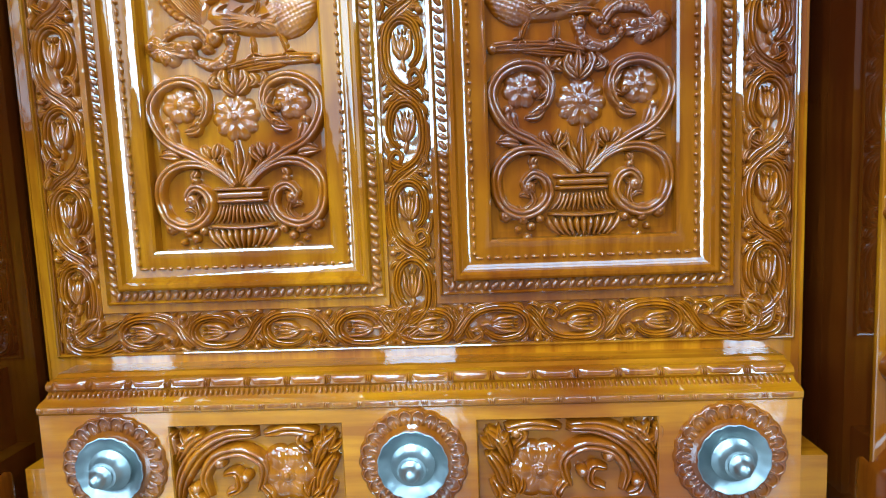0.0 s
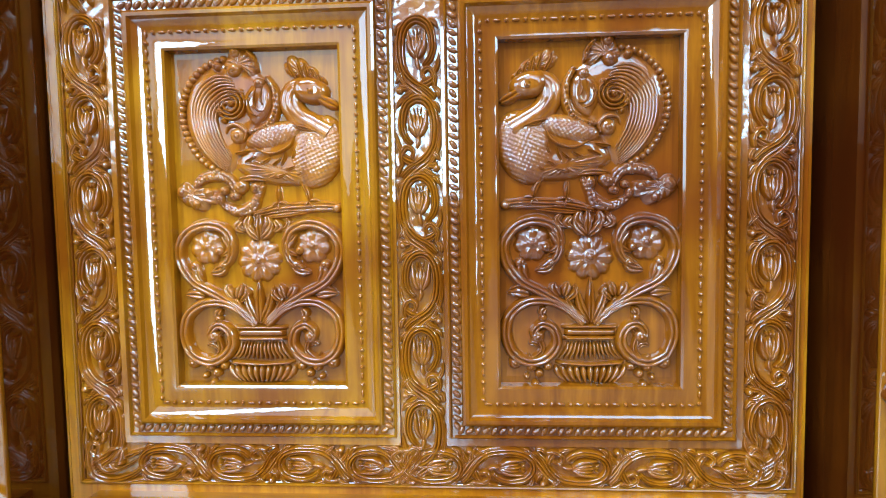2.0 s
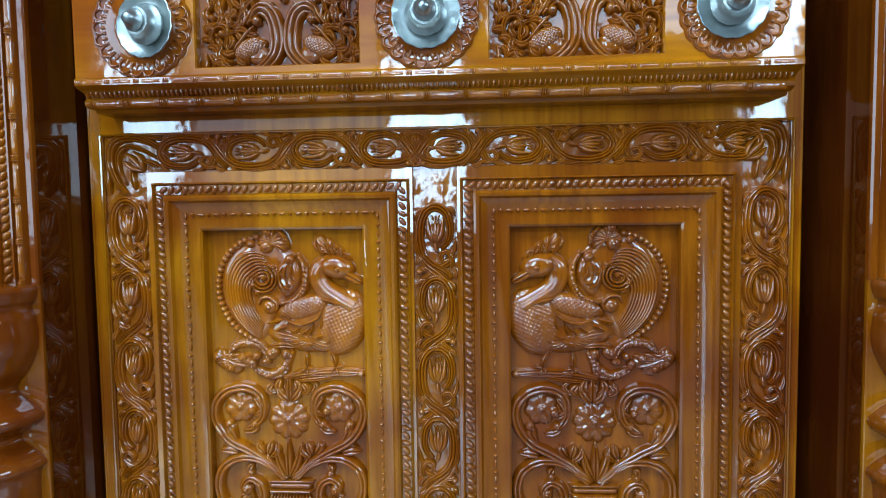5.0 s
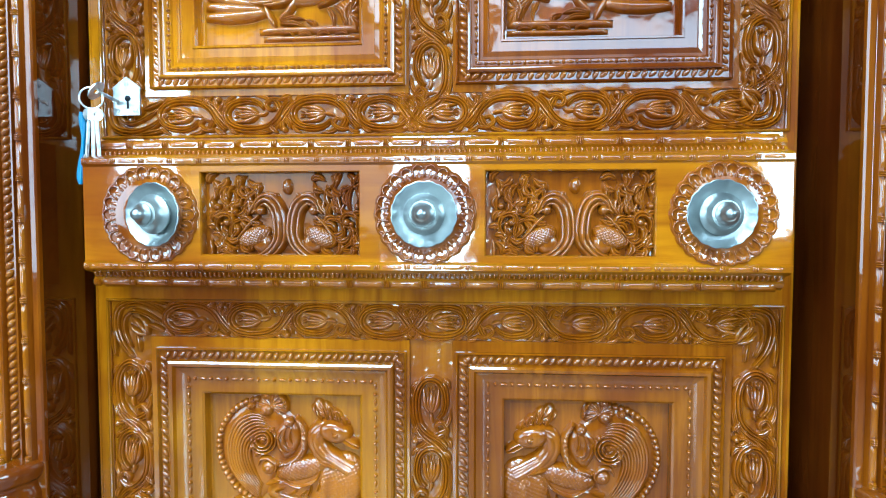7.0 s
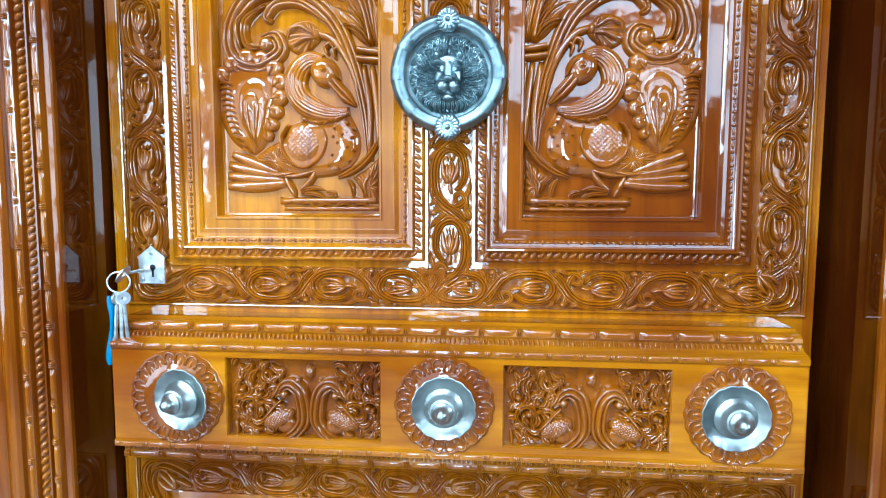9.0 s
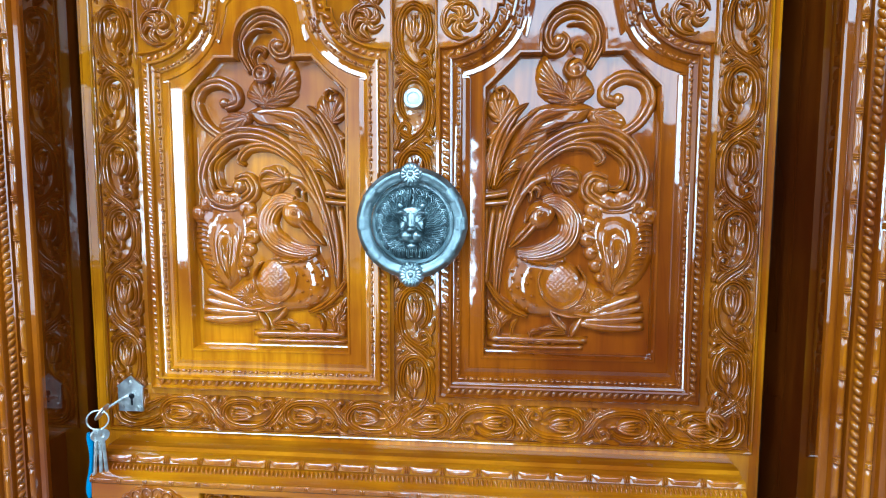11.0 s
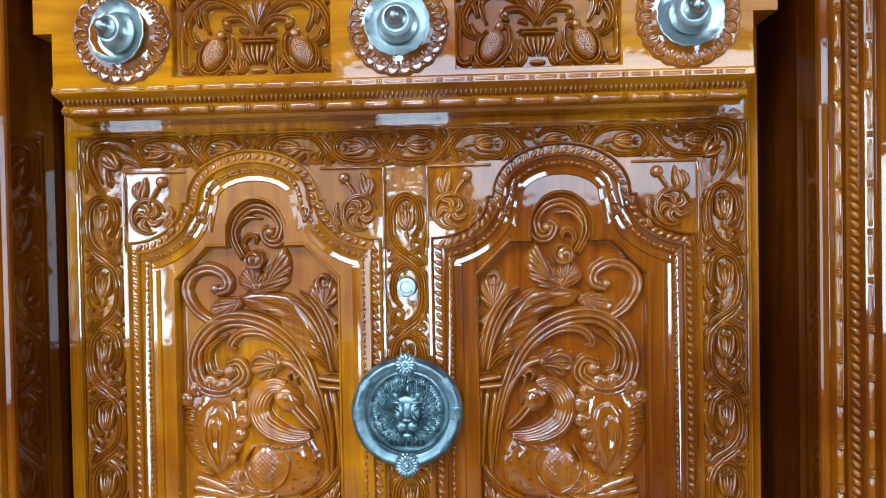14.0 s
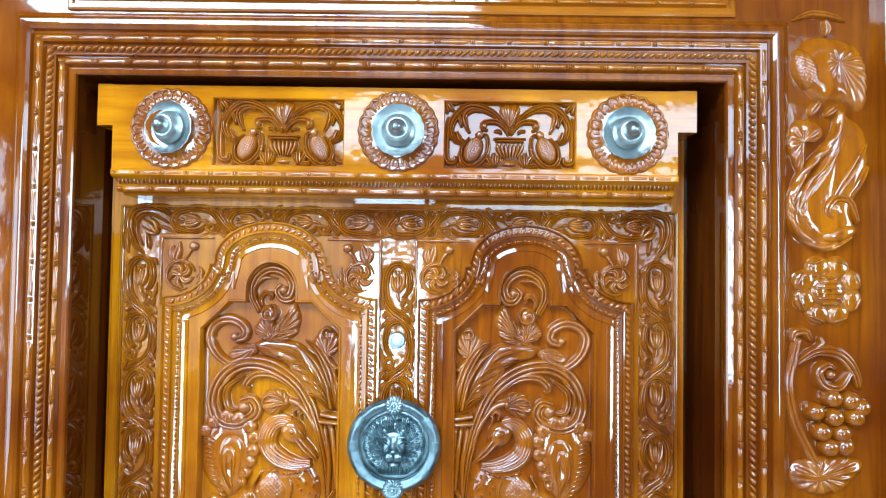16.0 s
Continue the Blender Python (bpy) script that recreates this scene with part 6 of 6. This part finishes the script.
bmesh.ops.recalc_face_normals(bm, faces=bm.faces)
me = bpy.data.meshes.new("plate")
bm.to_mesh(me)
bm.free()
me.materials.append(steel)
ob = new("plate", me)
ob.parent = plate
# no hole is cut: its darkness is a near-black shape on the plate
f = Form()
f.lathe((0.002, -0.0028, -0.002), [(0.0042, 0.0), (0.0042, 0.0008), (0.0002, 0.0008)], 20)
f.box(0.0005, 0.0035, -0.0036, -0.0028, -0.016, -0.002)
part("keyhole", f, keyhole_dark, plate, "near-black shape standing for the keyhole slot")
for x, z in ((-0.013, -0.019), (0.013, -0.019), (0.0, 0.018)):
    f = Form()
    f.lathe((x, -0.0028, z), [(0.0034, 0.0), (0.003, 0.0012), (0.0005, 0.0016)], 16)
    part("screw", f, steel, plate)


def key_form(length, bow):
    """A flat key that hangs along -z from its bow."""
    f = Form()
    f.lathe((0, 0.001, 0), [(bow * 0.35, 0.0), (bow, 0.0), (bow * 1.02, 0.001), (bow, 0.002), (bow * 0.35, 0.002), (bow * 0.35, 0.0)], 24)
    f.box(-0.0022, 0.0022, -0.001, 0.0012, -length, -bow * 0.8, 0.0006)
    f.box(-0.0045, 0.0, -0.0008, 0.001, -length + 0.001, -length + 0.005)
    f.box(-0.0040, 0.0, -0.0008, 0.001, -length + 0.008, -length + 0.012)
    return f


blue_m, n, l, b = nodes_of("blue_plastic")
b.inputs["Base Color"].default_value = (0.0, 0.12, 0.24, 1)
b.inputs["Roughness"].default_value = 0.3
keys = tagged(new("key_bunch"), "bunch of steel keys with blue tag hanging from the lock", "keys")
keys.location = (-0.418, -0.004, 1.193)
f = key_form(0.062, 0.013)
ob = part("lock_key", f, steel, keys, "key standing in the lock")
ob.matrix_basis = pose(-0.005, -0.064, -0.002, 88, 0, 8) @ pose(0, 0, 0, 0, 0, 55)
f = Form()
rows = []
for a in np.linspace(0, 2 * math.pi, 36, endpoint=False):
    rows.append([((0.0135 + 0.0012 * math.cos(q)) * math.cos(a), -0.0012 * math.sin(q), (0.0135 + 0.0012 * math.cos(q)) * math.sin(a)) for q in np.linspace(0, 2 * math.pi, 8, endpoint=False)])
f.grid(rows, loop=True, cap=True)
ob = part("split_ring", f, steel, keys, "thin wire ring")
ob.matrix_basis = pose(-0.009, -0.068, -0.012, 0, 0, 25)
for x, tilt, length, turn in ((-0.012, 5, 0.064, 70), (-0.007, 1, 0.070, 25), (-0.003, -3, 0.090, 40)):
    ob = part("key", key_form(length, 0.0085), steel, keys)
    ob.matrix_basis = pose(x, -0.068, -0.033, 0, tilt, turn)
c = Form()
rows = []
for i, t in enumerate(np.linspace(0, 1, 14)):
    w = 0.0050 * (0.75 + 0.25 * math.cos(t * 7.0)) * min(1, 0.4 + t * 6) * min(1, 0.5 + (1 - t) * 6)
    sway = 0.0025 * math.sin(t * 5)
    rows.append([(sway + w * math.cos(q), 0.0028 * math.sin(q), -0.092 * t) for q in np.linspace(0, 2 * math.pi, 14, endpoint=False)])
c.grid(rows, cap=True)
for row in (rows[0], rows[-1]):
    b0 = len(c.v)
    c.v += row
    c.f.append(tuple(range(b0, b0 + len(row))))
ob = part("tag", c, blue_m, keys, "wavy blue plastic tag", 60)
ob.matrix_basis = pose(-0.022, -0.070, -0.030, 0, 0, 12)

viewer = tagged(new("door_viewer"), "small round nickel door viewer with glass lens", "door viewer")
viewer.location = (0.003, 0, 1.6195)
f = Form()
f.lathe((0, 0, 0), [(0.0135, -0.002), (0.0135, 0.009), (0.0125, 0.0115), (0.0085, 0.012), (0.0078, 0.010)], 40)
part("bezel", f, nickel, viewer)
lens_m, n, l, b = nodes_of("lens_glass")
b.inputs["Base Color"].default_value, b.inputs["Roughness"].default_value = (0.55, 0.62, 0.66, 1), 0.08
b.inputs["Coat Weight"].default_value = 1.0
f = Form()
f.lathe((0, 0, 0), [(0.0080, 0.0095), (0.006, 0.0112), (0.003, 0.0122), (0.0002, 0.0125)], 28)
part("lens", f, lens_m, viewer)

# ---- trim, columns and transom of the door frame ----
c = Carving(0, 0, FRAME_Y)
edges = (((-OPEN, 0.72), (-OPEN, LINTEL), -1, 0), ((OPEN_R, 0.72), (OPEN_R, LINTEL), 1, 0), ((-OPEN, LINTEL), (OPEN_R, LINTEL), 0, 1))
for p, q, sx, sz in edges:
    for d, r, pitch in ((0.019, 3.6, 0.051), (0.0545, 3.4, 0.056)):
        a = (p[0] + sx * d - (d if sz else 0), p[1] + sz * d)
        b = (q[0] + sx * d + (d if sz else 0), q[1] + (d if sx else sz * d))
        notched(c, a, b, r, 3.4, pitch, FRAME_Y + (-0.0025 if d < 0.03 else -0.003))
part("frame_beading", c, wood_carved, frame_1, "notched bead lines", 60)
c = Carving(0, 0, FRAME_Y + 0.004)
for p, q, sx, sz in edges:
    d = 0.040
    a = np.array((p[0] + sx * d - (d if sz else 0), p[1] + sz * d))
    b = np.array((q[0] + sx * d + (d if sz else 0), q[1] + (d if sx else sz * d)))
    n = round(np.linalg.norm(b - a) / 0.0105)
    turn = math.degrees(math.atan2(*(b - a)[::-1]))
    for i in range(n):
        big = i % 6 == 0
        c.dome(a + (b - a) * (i + 0.5) / n, 8.2 if big else 6.6, 2.6 if big else 3.6, 6.5, turn + (38 if sx >= 0 else -38), n=12, m=4)
part("frame_rope", c, wood_carved, frame_1, "twisted rope band", 60)

COLUMN = [(0.090, 0.0), (0.090, 0.080), (0.086, 0.100), (0.070, 0.120), (0.056, 0.140), (0.056, 0.158), (0.070, 0.178), (0.085, 0.202), (0.078, 0.218), (0.058, 0.240), (0.050, 0.270), (0.056, 0.300),
          (0.050, 0.325), (0.054, 0.340), (0.074, 0.352), (0.086, 0.366), (0.082, 0.380), (0.076, 0.400), (0.076, 0.475), (0.085, 0.492), (0.074, 0.506), (0.056, 0.518), (0.055, 0.528),
          (0.074, 0.540), (0.085, 0.553), (0.074, 0.566), (0.055, 0.580), (0.054, 0.592), (0.070, 0.612), (0.083, 0.645), (0.081, 0.675), (0.076, 0.690), (0.082, 0.700), (0.083, 0.716), (0.05, 0.718)]
f = Form()
for x0, x1 in ((-OPEN - 0.175, -OPEN - 0.001), (OPEN_R + 0.001, OPEN_R + 0.175)):
    f.box(x0, x1, FRAME_Y + 0.003, FRAME_Y + 0.02, 0.0, 0.7175, 0.001)
part("column_board", f, wood_up, frame_1, "golden board behind the half columns")
for x in (-OPEN - 0.088, OPEN_R + 0.088):
    f = Form()
    f.lathe((x, FRAME_Y + 0.006, 0), curve(COLUMN, 4), 48, lambda a, r: 0.02 * np.abs(np.sin(a * 8)) if 0.0795 < r < 0.0815 or r > 0.0855 else 0 * a, "z")
    ob = tagged(part("pilaster", f, wood_frame, frame_1, "turned vase-shaped half column with rings"), "turned vase-shaped half column with rings")
    c = Carving(0, 0, FRAME_Y - 0.070)
    for s in (-1.6, -0.8, 0, 0.8, 1.6):
        y = FRAME_Y + 0.006 - 0.080 * math.cos(math.asin(min(0.95, abs(s) * 0.030 / 0.08)))
        c.ridge([(x + s * 0.024, 0.604), (x + s * 0.029, 0.640), (x + s * 0.030, 0.660), (x + s * 0.024, 0.676)], 5, 7, g=2, y=y, ends=(0.5, 0.6))
    for s in (-1, 0, 1):
        c.ridge([(x + s * 0.022, 0.41), (x + s * 0.026, 0.45), (x + s * 0.02, 0.485)], 8, 8, g=2, leaf=True)
    part("leaf_carving", c, wood_carved, ob, "", 60)

f = Form()
f.sweep(rectangle(-0.50, 0.516, 2.126, 2.52), [(0, FRAME_Y + 0.008), (0, FRAME_Y + 0.002), (0.003, FRAME_Y), (0.008, FRAME_Y), (0.010, FRAME_Y + 0.004), (0.014, FRAME_Y + 0.004),
                                               (0.017, FRAME_Y - 0.002), (0.022, FRAME_Y - 0.001), (0.025, FRAME_Y + 0.004), (0.04, FRAME_Y + 0.0075)])
part("transom_panel", f, wood_frame_across, frame_1, "long moulded panel over the door", 30)
c = Carving(0, 0, FRAME_Y + 0.001)
notched(c, (-0.48, 2.1455), (0.50, 2.1455), 3.2, 4.2, 0.052, FRAME_Y + 0.0015)
part("transom_beading", c, wood_carved, frame_1, "notched bead line", 60)
f = Form()
for s, x in ((1, OPEN_R + 0.232), (-1, -OPEN - 0.150)):
    f.box(min(x, x + s * 0.03), max(x, x + s * 0.03), FRAME_Y - 0.014, FRAME_Y + 0.02, 0, 2.62, 0.004)
    f.box(min(x + s * 0.045, x + s * 0.09), max(x + s * 0.045, x + s * 0.09), FRAME_Y - 0.018, FRAME_Y + 0.02, 0, 2.62, 0.006)
part("outer_batten", f, wood_frame, frame_1, "upright outer battens")
